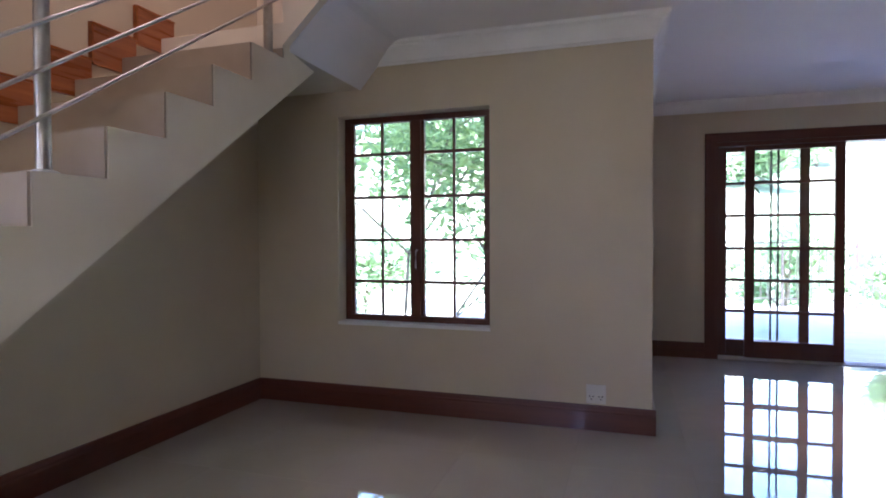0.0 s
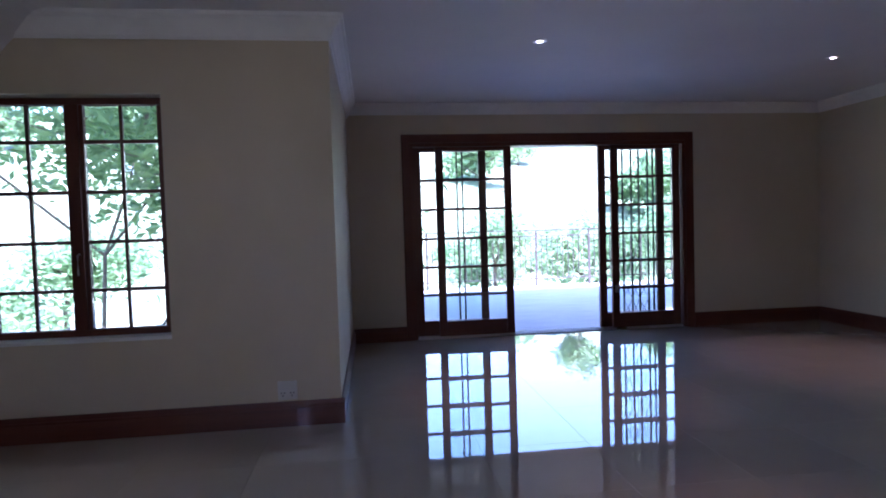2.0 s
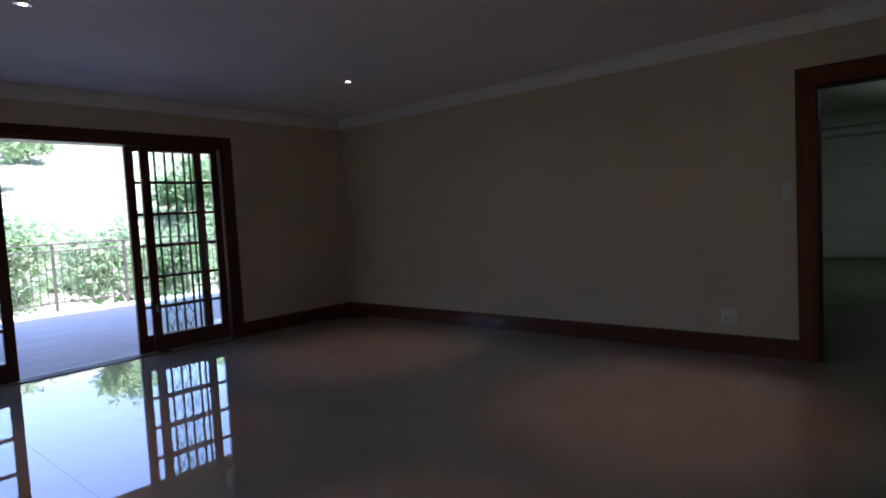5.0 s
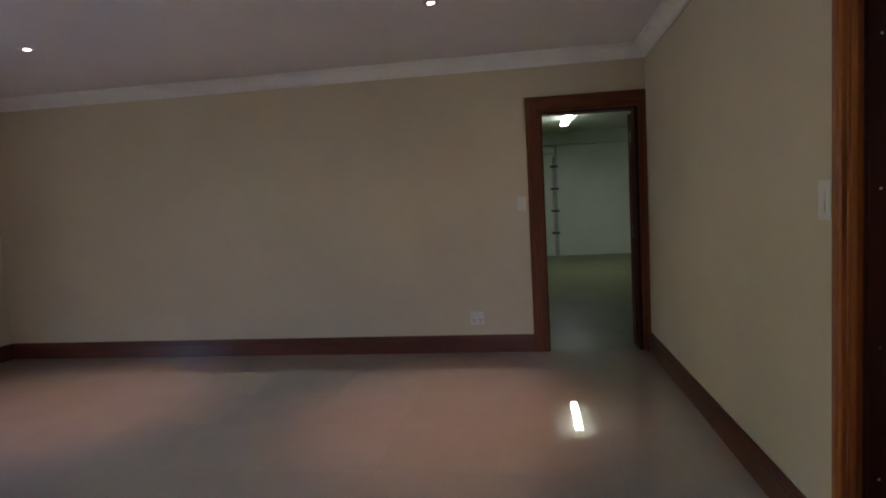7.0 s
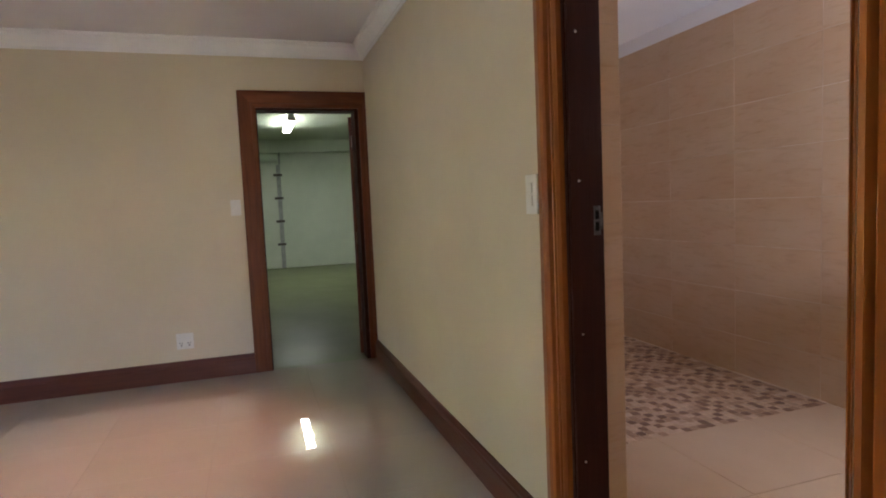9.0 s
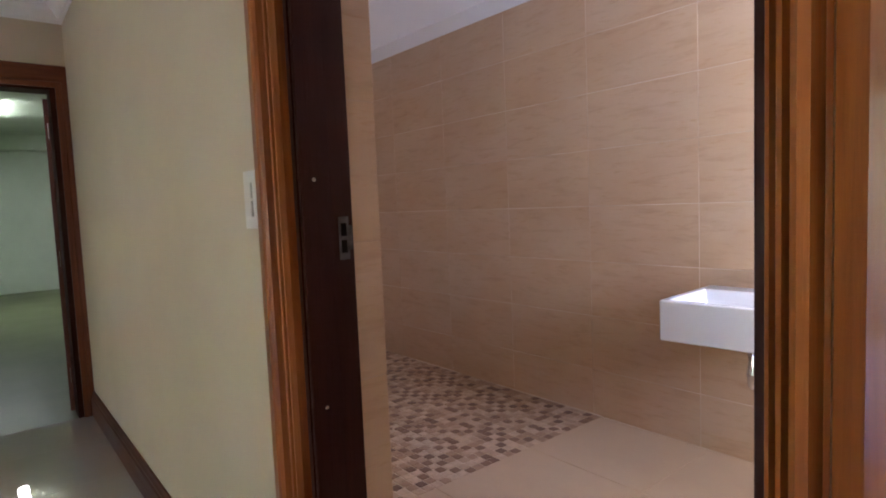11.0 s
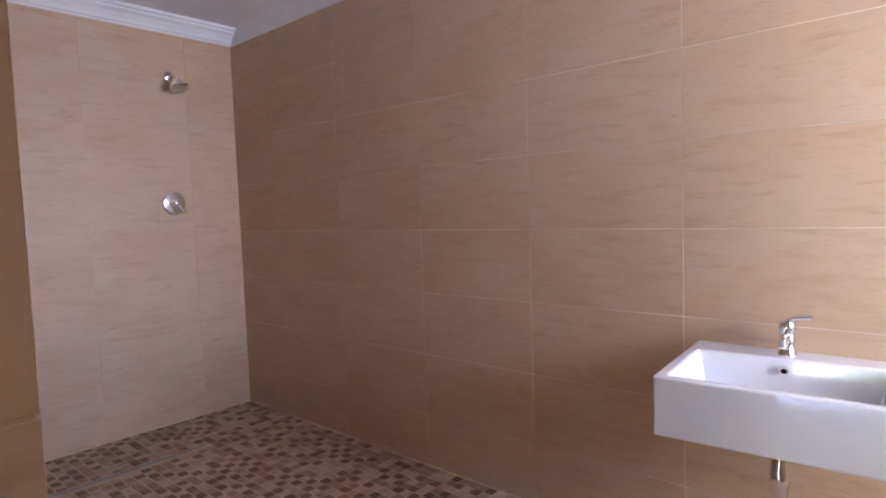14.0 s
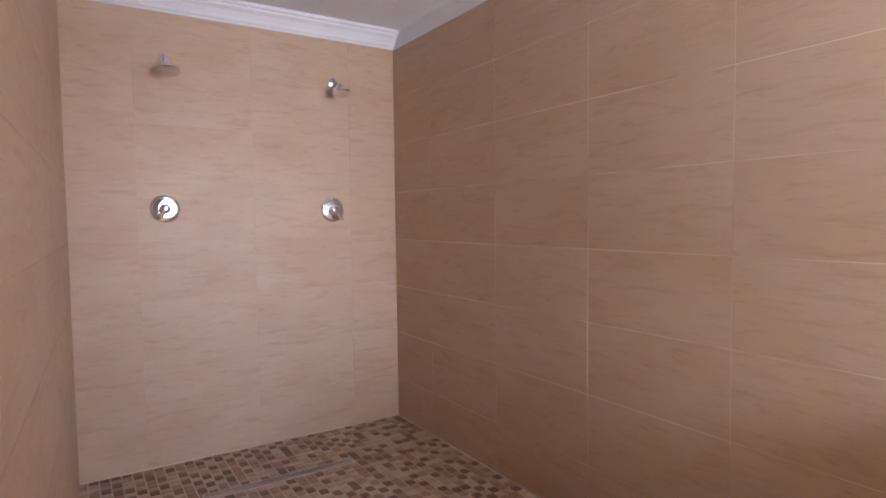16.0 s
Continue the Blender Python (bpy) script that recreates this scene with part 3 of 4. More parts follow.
handle = bmesh.new()
tube(handle, [(-1.62, fy0 - 0.003, 1.12), (-1.62, fy0 - 0.03, 1.11), (-1.62, fy0 - 0.034, 1.02), (-1.62, fy0 - 0.03, 0.99)], 0.006)
part("handle", handle, STEEL, win, "dark metal window latch", smooth=True)

# ---- patio doors ----
doors = thing("door_1", "mahogany glazed sliding doors standing half open to the deck", "door")
doors["kind"] = "structure"
py = PATIO
CASE = [(0.0, -0.001), (0.0, 0.014), (0.03, 0.018), (0.06, 0.022), (0.085, 0.024), (0.09, 0.018), (0.09, -0.001)]
surround(DX0, DX1, DZ, CASE, lambda u, d, z: (u, py - d, z), BASE_WOOD["z"], BASE_WOOD["x"], doors)
part("frame", boxes(((DX0, py - 0.004, 0.0), (DX0 + 0.035, py + 0.19, DZ - 0.04)), ((DX1 - 0.035, py - 0.004, 0.0), (DX1, py + 0.19, DZ - 0.04)), ((DX0, py - 0.004, DZ - 0.04), (DX1, py + 0.19, DZ)), bevel=0.003), BASE_WOOD["z"], doors)
part("track", boxes(((DX0 + 0.035, py + 0.02, -0.004), (DX1 - 0.035, py + 0.18, 0.012)), ((DX0 + 0.035, py + 0.055, 0.012), (DX1 - 0.035, py + 0.062, 0.02)), ((DX0 + 0.035, py + 0.125, 0.012), (DX1 - 0.035, py + 0.132, 0.02))), STEEL, doors, "steel floor track")
LEAF_Z = [0.186, 0.468, 0.778, 1.092, 1.414, 1.735, 2.046]


def leaf(x0, x1, y, handle_side=0):
    st = 0.085
    body = part("sliding_leaf", boxes(((x0, y, 0.02), (x0 + st, y + 0.042, 2.094)), ((x1 - st, y, 0.02), (x1, y + 0.042, 2.094)), ((x0 + st, y, 0.02), (x1 - st, y + 0.042, LEAF_Z[0])), ((x0 + st, y, LEAF_Z[-1]), (x1 - st, y + 0.042, 2.094)), bevel=0.004), BASE_WOOD["z"], doors)
    for z in LEAF_Z[1:-1]:
        part("glazing_bar", boxes(((x0 + st, y + 0.008, z - 0.014), (x1 - st, y + 0.034, z + 0.014))), BASE_WOOD["x"], body)
    for z0, z1 in zip(LEAF_Z, LEAF_Z[1:]):
        p = part("pane", boxes(((x0 + st + 0.001, y + 0.019, z0 + 0.015), (x1 - st - 0.001, y + 0.023, z1 - 0.015))), GLASS, body)
        p.visible_shadow = False
    if handle_side:
        hx = x0 + 0.042 if handle_side < 0 else x1 - 0.042
        part("handle", boxes(((hx - 0.015, y - 0.012, 0.42), (hx + 0.015, y, 0.5)), bevel=0.004), STEEL, body, "small brushed steel latch")


leaf(0.635, 1.448, py + 0.11)
leaf(0.877, 1.722, py + 0.045)
leaf(2.747, 3.535, py + 0.11)
leaf(2.870, 3.690, py + 0.045, -1)

# folding security gate, pushed open behind the leaves
gate = thing("security_gate", "dark metal folding security gate pushed open behind the sliding doors", "gate")
for x in (1.128, 1.19, 3.06, 3.165, 3.255, 3.365, 3.43):
    part("upright", boxes(((x - 0.009, py + 0.165, 0.02), (x + 0.009, py + 0.180, 2.08))), DARK_METAL, gate)
for x0, x1 in ((3.06, 3.165), (3.165, 3.255), (3.255, 3.365)):
    for k in range(9):
        z = 0.12 + 0.21 * k
        bm = bmesh.new()
        rod(bm, (x0, py + 0.185, z), (x1, py + 0.185, z + 0.19), 0.004, 6)
        rod(bm, (x1, py + 0.186, z), (x0, py + 0.186, z + 0.19), 0.004, 6)
        part("lattice", bm, DARK_METAL, gate)

# ---- garage doorway ----
gdoor = thing("door_2", "mahogany door standing open into the garage", "door")
gdoor["kind"] = "structure"
CASE2 = [(0.0, -0.001), (0.0, 0.016), (0.012, 0.020), (0.03, 0.020), (0.036, 0.014), (0.045, 0.016), (0.1, 0.024), (0.125, 0.024), (0.13, 0.018), (0.13, -0.001)]
surround(GY0, GY1, GZ, CASE2, lambda u, d, z: (EAST - d, max(u, SOUTH + 0.002), z), PLAIN_MAHOGANY["z"], PLAIN_MAHOGANY["y"], gdoor)
part("frame", boxes(((EAST - 0.004, GY1 - 0.008, 0.0), (EAST + 0.155, GY1, GZ)), ((EAST - 0.004, GY0, 0.0), (EAST + 0.155, GY0 + 0.03, GZ)), ((EAST - 0.004, GY0 + 0.03, GZ - 0.015), (EAST + 0.155, GY1 - 0.008, GZ)), bevel=0.002), DARK_FRAME["z"], gdoor)
leaf2 = part("door_leaf", boxes(((0.0, 0.0, 0.008), (0.77, 0.04, 2.005)), bevel=0.003), BASE_WOOD["z"], gdoor)
leaf2.matrix_basis = pose(EAST + 0.162, GY0 + 0.015, 0, 0, 0, -12)
for z in (0.25, 1.0, 1.8):
    part("hinge", boxes(((-0.03, 0.016, z - 0.05), (-0.008, 0.0215, z + 0.05)), bevel=0.001), CHROME, leaf2)

# ---- bathroom doorway ----
bdoor = thing("door_3", "varnished mahogany door frame of the bathroom, no leaf in view", "door")
bdoor["kind"] = "structure"
CASE3 = [(w * 0.84, d) for w, d in ((0.0, -0.001), (0.0, 0.018), (0.006, 0.030), (0.010, 0.031), (0.012, 0.023), (0.016, 0.023), (0.018, 0.034), (0.023, 0.036), (0.026, 0.027), (0.030, 0.027), (0.034, 0.046), (0.042, 0.052), (0.050, 0.046), (0.053, 0.024), (0.058, 0.022), (0.064, 0.034), (0.09, 0.042), (0.12, 0.040), (0.134, 0.030), (0.138, -0.001))]
surround(JX0 - 0.005, JX1 + 0.015, JZ + 0.012, CASE3, lambda u, d, z: (u, SOUTH + d, z), MAHOGANY["z"], MAHOGANY["x"], bdoor, "red brown varnished moulded architrave")
part("frame", boxes(((JX1, 1.477, 0.0), (BX1, SOUTH + 0.001, JZ + 0.03)), ((BX0, 1.47, 0.0), (JX0, SOUTH + 0.001, JZ + 0.03)), ((JX0, 1.47, JZ), (JX1, SOUTH + 0.001, JZ + 0.03))), DARK_FRAME["z"], bdoor, "dark mahogany door jamb")
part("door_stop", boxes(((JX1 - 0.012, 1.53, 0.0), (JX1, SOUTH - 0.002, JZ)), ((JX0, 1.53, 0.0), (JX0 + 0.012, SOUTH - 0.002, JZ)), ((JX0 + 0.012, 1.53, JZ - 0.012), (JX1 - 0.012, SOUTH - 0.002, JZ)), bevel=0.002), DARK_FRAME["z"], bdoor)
SK0, SK1, SKY0, SKY1 = 1.135, 1.227, 1.488, 1.512
SKM = (SK0 + SK1) / 2
strike = part("strike_plate", boxes(((JX1 - 0.0025, SKY0, SK0), (JX1, SKY1, SK0 + 0.014)), ((JX1 - 0.0025, SKY0, SK1 - 0.014), (JX1, SKY1, SK1)), ((JX1 - 0.0025, SKY0, SKM - 0.004), (JX1, SKY1, SKM + 0.004)), ((JX1 - 0.0025, SKY0, SK0 + 0.014), (JX1, SKY0 + 0.005, SK1 - 0.014)),
              ((JX1 - 0.0025, SKY1 - 0.005, SK0 + 0.014), (JX1, SKY1, SK1 - 0.014)), ((JX1 - 0.005, SKY0 - 0.008, SK0 + 0.02), (JX1 - 0.001, SKY0, SK1 - 0.02)), bevel=0.0006), DULL_STEEL, bdoor, "worn steel strike plate")
part("latch_hole", boxes(((JX1 - 0.001, SKY0 + 0.005, SK0 + 0.014), (JX1 + 0.0005, SKY1 - 0.005, SKM - 0.004)), ((JX1 - 0.001, SKY0 + 0.005, SKM + 0.004), (JX1 + 0.0005, SKY1 - 0.005, SK1 - 0.014))), BLACK, strike)
for z in (0.42, 0.83, 1.305, 1.75):
    bm = bmesh.new()
    lathe(bm, [(0.0045, 0), (0.004, 0.001), (0.001, 0.0014)], Matrix.Translation((JX1 - 0.012, 1.568, z)) @ Matrix.Rotation(radians(-90), 4, "Y"), 10)
    part("screw_plug", bm, STEEL, bdoor)
# ---- sockets and switches ----


def socket(at, facing, w=0.12, h=0.12):
    ob = thing("wall_socket", "white plastic double wall socket", "socket", at, turn=facing)
    part("cover", boxes(((-w / 2, -0.009, -h / 2), (w / 2, -0.0, h / 2)), bevel=0.003), PLASTIC, ob)
    for u in (-0.028, 0.028):
        rk = part("rocker", boxes(((u - 0.016, -0.013, 0.018), (u + 0.016, -0.009, 0.044)), bevel=0.001), PLASTIC, ob)
        part("pin_holes", boxes(((u - 0.013, -0.0095, -0.018), (u - 0.006, -0.0088, -0.010)), ((u + 0.006, -0.0095, -0.018), (u + 0.013, -0.0088, -0.010)), ((u - 0.004, -0.0095, -0.036), (u + 0.004, -0.0088, -0.027))), BLACK, rk)


def switch(at, facing, w=0.075, h=0.12, rockers=2):
    ob = thing("light_switch", "white plastic wall light switch", "light switch", at, turn=facing)
    part("cover", boxes(((-w / 2, -0.009, -h / 2), (w / 2, 0.0, h / 2)), bevel=0.003), PLASTIC, ob)
    for k in range(rockers):
        z = (k - (rockers - 1) / 2) * 0.042
        part("rocker", boxes(((-0.012, -0.0135, z - 0.018), (0.012, -0.009, z + 0.018)), bevel=0.001), PLASTIC, ob)


socket((-0.39, WINDOW_WALL, 0.225), 0)
socket((EAST, 3.067, 0.306), -90)
switch((EAST, 2.64, 1.292), -90)
switch((2.5, SOUTH, 1.273), 180, 0.085, 0.135)

# ---- ceiling downlights ----
for lx, ly in DOWNLIGHTS:
    ob = thing("downlight", "small round recessed ceiling downlight, lit", "ceiling light", (lx, ly, CEIL), "ceiling downlights")
    bm = bmesh.new()
    lathe(bm, [(0.032, -0.004), (0.042, -0.006), (0.05, -0.002), (0.05, -0.0005), (0.032, -0.0005)], Matrix())
    part("rim", bm, STEEL, ob, smooth=True)
    bm = bmesh.new()
    lathe(bm, [(0.031, -0.001), (0.031, -0.003), (0.012, -0.005)], Matrix())
    part("bulb", bm, BULB, ob, "warm glowing lamp", smooth=True)

# ---- garage things ----
tube_lamp = thing("fluorescent_light", "long batten garage light with a glowing diffuser, lit", "ceiling light", (10.9, 1.85, GARAGE_CEIL))
part("housing", boxes(((-0.76, -0.05, -0.06), (0.76, 0.05, 0.0)), ((-0.735, 0.061, -0.076), (0.735, 0.067, -0.05)), ((-0.735, -0.067, -0.076), (0.735, -0.061, -0.05))), PLASTIC, tube_lamp)
part("diffuser", boxes(((-0.70, -0.06, -0.105), (0.70, 0.06, -0.0605)), bevel=0.012), DIFFUSER, tube_lamp, "glowing white diffuser")
for u in (-0.735, 0.702):
    part("end_cap", boxes(((u, -0.065, -0.11), (u + 0.033, 0.065, -0.0605)), bevel=0.004), PLASTIC, tube_lamp)
gd = thing("garage_door", "pale sectional garage door, closed, with steel side track", "garage door")
for k in range(4):
    part("panel", boxes(((GX1 - 0.05, 2.02, 0.02 + 0.58 * k), (GX1 - 0.012, 5.4, 0.59 + 0.58 * k)), bevel=0.008), GARAGE_WALL, gd)
part("side_track", boxes(((GX1 - 0.10, 1.93, 0.0), (GX1 - 0.005, 1.985, 2.25)), ((GX1 - 0.11, 1.90, 0.0), (GX1 - 0.10, 1.985, 2.25))), GALVANISED, gd, "galvanised steel side track")
for z in (0.5, 1.0, 1.5, 2.0):
    part("bracket", boxes(((GX1 - 0.14, 1.87, z), (GX1 - 0.11, 2.05, z + 0.05))), DARK_METAL, gd)
part("spring_shaft", rod(bmesh.new(), (GX1 - 0.18, 1.96, 2.40), (GX1 - 0.18, 5.4, 2.40), 0.09, 20), GARAGE_WALL, gd, smooth=True)
part("header_plate", boxes(((GX1 - 0.27, 1.90, 2.26), (GX1 - 0.01, 1.925, 2.495))), GALVANISED, gd)

# ---- basin ----
HUNG = 4.0                                             # hangs a little askew
basin = thing("wash_basin", "white rectangular wall-hung ceramic wash basin with chrome mixer tap", "basin", (2.222, BATH_S, 0.0), turn=HUNG)
bw, bd, bz0, bz1 = 0.285, 0.487, 0.640, 0.812
skewed = bw * math.tan(radians(HUNG))
bm = bmesh.new()
outer = [(-bw, skewed), (bw, -skewed), (bw, bd), (-bw, bd)]
inner = [(-bw + 0.035, 0.12), (bw - 0.035, 0.12), (bw - 0.035, bd - 0.03), (-bw + 0.035, bd - 0.03)]
deep = [(-bw + 0.055, 0.14), (bw - 0.055, 0.14), (bw - 0.055, bd - 0.05), (-bw + 0.055, bd - 0.05)]
loops = [[bm.verts.new((x, y, z)) for x, y in ring] for ring, z in ((outer, bz0), (outer, bz1), (inner, bz1), (deep, bz1 - 0.105))]
bm.faces.new(loops[0]), bm.faces.new(loops[-1])
for a, b in zip(loops, loops[1:]):
    for j in range(4):
        bm.faces.new((a[j], a[(j + 1) % 4], b[(j + 1) % 4], b[j]))
bmesh.ops.bevel(bm, geom=list(bm.edges), offset=0.008, segments=3, affect="EDGES", profile=0.5)
bowl = part("bowl", bm, CERAMIC, basin)
bm = bmesh.new()
lathe(bm, [(0.013, 0), (0.013, 0.003), (0.009, 0.004)], Matrix.Translation((0.006, 0.131, bz1 - 0.035)) @ Matrix.Rotation(radians(-90), 4, "X"), 16)
ring = part("overflow_ring", bm, CHROME, bowl, smooth=True)
bm = bmesh.new()
lathe(bm, [(0.008, 0), (0.008, 0.0005)], Matrix.Translation((0.006, 0.136, bz1 - 0.035)) @ Matrix.Rotation(radians(-90), 4, "X"), 14)
part("overflow_hole", bm, BLACK, ring)
bm = bmesh.new()
lathe(bm, [(0.03, 0), (0.03, 0.004), (0.012, 0.007)], Matrix.Translation((0.02, 0.29, bz1 - 0.104)), 18)
part("plug", bm, CHROME, bowl, smooth=True)
tap = part("tap", lathe(bmesh.new(), [(0.026, 0), (0.026, 0.008), (0.022, 0.014), (0.021, 0.075), (0.024, 0.08), (0.024, 0.095), (0.018, 0.105)], Matrix.Translation((0.006, 0.062, bz1 - 0.001))), CHROME, basin, "chrome single-lever mixer tap", smooth=True)
part("spout", tube(bmesh.new(), [(0.006, 0.07, bz1 + 0.055), (0.006, 0.11, bz1 + 0.062), (0.006, 0.15, bz1 + 0.055), (0.006, 0.158, bz1 + 0.04)], 0.013, 14), CHROME, tap, smooth=True)
bm = bmesh.new()
tube(bm, [(0.006, 0.06, bz1 + 0.10), (-0.012, 0.075, bz1 + 0.115), (-0.042, 0.085, bz1 + 0.124), (-0.062, 0.09, bz1 + 0.125)], 0.008, 10)
part("lever", bm, CHROME, tap, smooth=True)
bm = bmesh.new()
lathe(bm, [(0.017, 0.0), (0.017, 0.07), (0.023, 0.073), (0.023, 0.090), (0.020, 0.093), (0.022, 0.11), (0.028, 0.155), (0.028, 0.168), (0.025, 0.172), (0.023, 0.205), (0.015, 0.218)], Matrix.Translation((0.004, 0.232, bz0 + 0.004)) @ Matrix.Rotation(math.pi, 4, "X"))
trap = part("bottle_trap", bm, CHROME, basin, "chrome bottle trap", smooth=True)
part("waste_pipe", tube(bmesh.new(), [(0.0, 0.225, bz0 - 0.084), (-0.03, 0.20, bz0 - 0.078), (-0.04, 0.12, bz0 - 0.072), (-0.04, 0.0, bz0 - 0.070)], 0.014, 12), CHROME, trap, smooth=True)
bm = bmesh.new()
lathe(bm, [(0.035, 0), (0.034, 0.006), (0.018, 0.01)], Matrix.Translation((-0.04, 0.004, bz0 - 0.064)) @ Matrix.Rotation(radians(-90), 4, "X"))
part("wall_rose", bm, CHROME, trap, smooth=True)

# ---- showers ----


def shower(y, z):
    ob = thing("overhead_shower", "chrome shower head on a short wall arm", "shower head", (BATH_E, y, z), "shower heads")
    bm = bmesh.new()
    lathe(bm, [(0.03, 0), (0.029, 0.006), (0.014, 0.012)], Matrix.Rotation(radians(-90), 4, "Y"))
    part("flange", bm, CHROME, ob, smooth=True)
    part("arm", tube(bmesh.new(), [(-0.004, 0, 0), (-0.06, 0, -0.002), (-0.10, 0, -0.018), (-0.12, 0, -0.04)], 0.010, 12), CHROME, ob, smooth=True)
    bm = bmesh.new()
    lathe(bm, [(0.012, 0), (0.017, 0.01), (0.018, 0.022), (0.05, 0.042), (0.056, 0.052), (0.055, 0.062), (0.045, 0.066)], Matrix.Translation((-0.122, 0, -0.035)) @ Matrix.Rotation(radians(180 + 20), 4, "Y"))
    part("rose", bm, CHROME, ob, smooth=True)


def mixer(y, z, side):
    ob = thing("shower_mixer", "round chrome shower mixer with lever", "shower mixer", (BATH_E, y, z), "shower mixers")
    bm = bmesh.new()
    lathe(bm, [(0.074, 0), (0.074, 0.003), (0.067, 0.0088), (0.059, 0.0107), (0.03, 0.0107)], Matrix.Rotation(radians(-90), 4, "Y"), 32)
    part("plate", bm, CHROME, ob, smooth=True)
    bm = bmesh.new()
    lathe(bm, [(0.030, 0.0104), (0.030, 0.030), (0.026, 0.045), (0.018, 0.054), (0.008, 0.056)], Matrix.Rotation(radians(-90), 4, "Y"))
    part("knob", bm, CHROME, ob, smooth=True)
    part("lever", tube(bmesh.new(), [(-0.040, 0.0, -0.004), (-0.055, 0.012 * side, -0.022), (-0.066, 0.026 * side, -0.046), (-0.072, 0.036 * side, -0.066)], 0.011, 12), CHROME, ob, smooth=True)


for y, z in ((0.795, 2.20), (-0.155, 2.185)):
    shower(y, z)
for y, z, side in ((0.817, 1.405, 1), (-0.137, 1.397, -1)):
    mixer(y, z, side)

# ---- sealant along the foot of the shower walls ----
structure("trim", boxes(((3.14, BATH_S + 0.0005, 0.0005), (BATH_E - 0.006, BATH_S + 0.006, 0.006)), ((BATH_E - 0.006, BATH_S + 0.0005, 0.0005), (BATH_E - 0.0005, NE - 0.004, 0.006)), bevel=0.002), WALL_GROUT, "pale sealant bead at the foot of the tiled walls", "trim")

# ---- floor drain ----
drain = thing("shower_drain", "long narrow steel shower drain channel with a slotted grate", "drain", (5.035, 0.375, 0.0))
part("channel", boxes(((-0.024, -0.385, 0.0005), (-0.020, 0.385, 0.0045)), ((0.020, -0.385, 0.0005), (0.024, 0.385, 0.0045)), ((-0.020, -0.385, 0.0005), (0.020, -0.38, 0.0045)), ((-0.020, 0.38, 0.0005), (0.020, 0.385, 0.0045))), STEEL, drain)
for k in range(58):
    y = -0.375 + k * 0.0131
    part("bar", boxes(((-0.0195, y, 0.0005), (0.0195, y + 0.007, 0.0038))), RAIL_STEEL, drain)

# ---- outdoors ----
bm = bmesh.new()
grid = [[bm.verts.new((-400 + 800 * i / 40, (8.3 if j == 0 else 8.3 + 1200 * (j / 40) ** 2.2), 0)) for i in range(41)] for j in range(41)]
for j in range(41):
    for i in range(41):
        v = grid[j][i].co
        far = max(0.0, v.y - 34)
        v.z = -2.6 - 0.02 * min(v.y, 34) + min(far * 0.34, 26) + noise.noise(Vector((v.x * 0.03, v.y * 0.03, 0))) * min(2.0, v.y * 0.03)
for j in range(40):
    for i in range(40):
        bm.faces.new((grid[j][i], grid[j][i + 1], grid[j + 1][i + 1], grid[j + 1][i]))
structure("ground", bm, LAWN, "sunlit garden and hillside ground", "ground", smooth=True)
structure("ground_court", boxes(((-400, -400, -3.2), (400, 8.3, -2.75))), LAWN, "ground round the house", "ground")

structure("roof_overhang", boxes(((-0.4, PATIO + T, 2.75), (9.0, 11.2, 2.95)), ((-0.4, 11.0, 2.72), (9.0, 11.2, 2.75))), SOFFIT, "plastered underside of the upper balcony above the deck", "roof")
DECK_Z, RAIL_Y = -0.09, 13.5
deck = tagged(new("deck", mesh_of("deck", boxes(((-3.0, PATIO + T, DECK_Z - 0.2), (9.0, RAIL_Y + 0.2, DECK_Z - 0.03)), ((-3.0, RAIL_Y, DECK_Z - 3.0), (-2.8, RAIL_Y + 0.2, DECK_Z - 0.2)), ((8.8, RAIL_Y, DECK_Z - 3.0), (9.0, RAIL_Y + 0.2, DECK_Z - 0.2)), ((3.0, RAIL_Y, DECK_Z - 3.0), (3.2, RAIL_Y + 0.2, DECK_Z - 0.2))), DARK_METAL)), "pale weathered timber deck outside the sliding doors", "deck", kind="structure")
plank = mesh_of("plank", boxes(((-6.0, -0.066, -0.026), (6.0, 0.066, 0.0)), bevel=0.004), DECK_BOARD)
y = PATIO + T + 0.07
while y < RAIL_Y + 0.2:
    ob = new("plank", plank)
    ob.parent = deck
    ob.location = (3.0, y, DECK_Z)
    y += 0.139

railing = thing("deck_railing", "dark metal deck railing with thin balusters", "railing", (0, RAIL_Y, DECK_Z))
POST0, PITCH = 3.63, 1.17
post_mesh = mesh_of("post", boxes(((-0.022, -0.022, 0.0), (0.022, 0.022, 1.19)), bevel=0.003), DARK_METAL)
bar_mesh = mesh_of("baluster", boxes(((-0.008, -0.008, 0.17), (0.008, 0.008, 1.05))), DARK_METAL)
xs_post = [POST0 + PITCH * k for k in range(-5, 5)]
for x in xs_post:
    ob = new("post", post_mesh)
    ob.parent, ob.location = railing, (x, 0, 0)
for h0, h1 in ((1.17, 1.2), (1.05, 1.075), (0.145, 0.17)):
    part("rail", boxes(((xs_post[0], -0.02, h0), (xs_post[-1], 0.02, h1)), bevel=0.003), DARK_METAL, railing)
for a in xs_post[:-1]:
    for k in range(1, 10):
        ob = new("baluster", bar_mesh)
        ob.parent, ob.location = railing, (a + PITCH * k / 10, 0, 0)


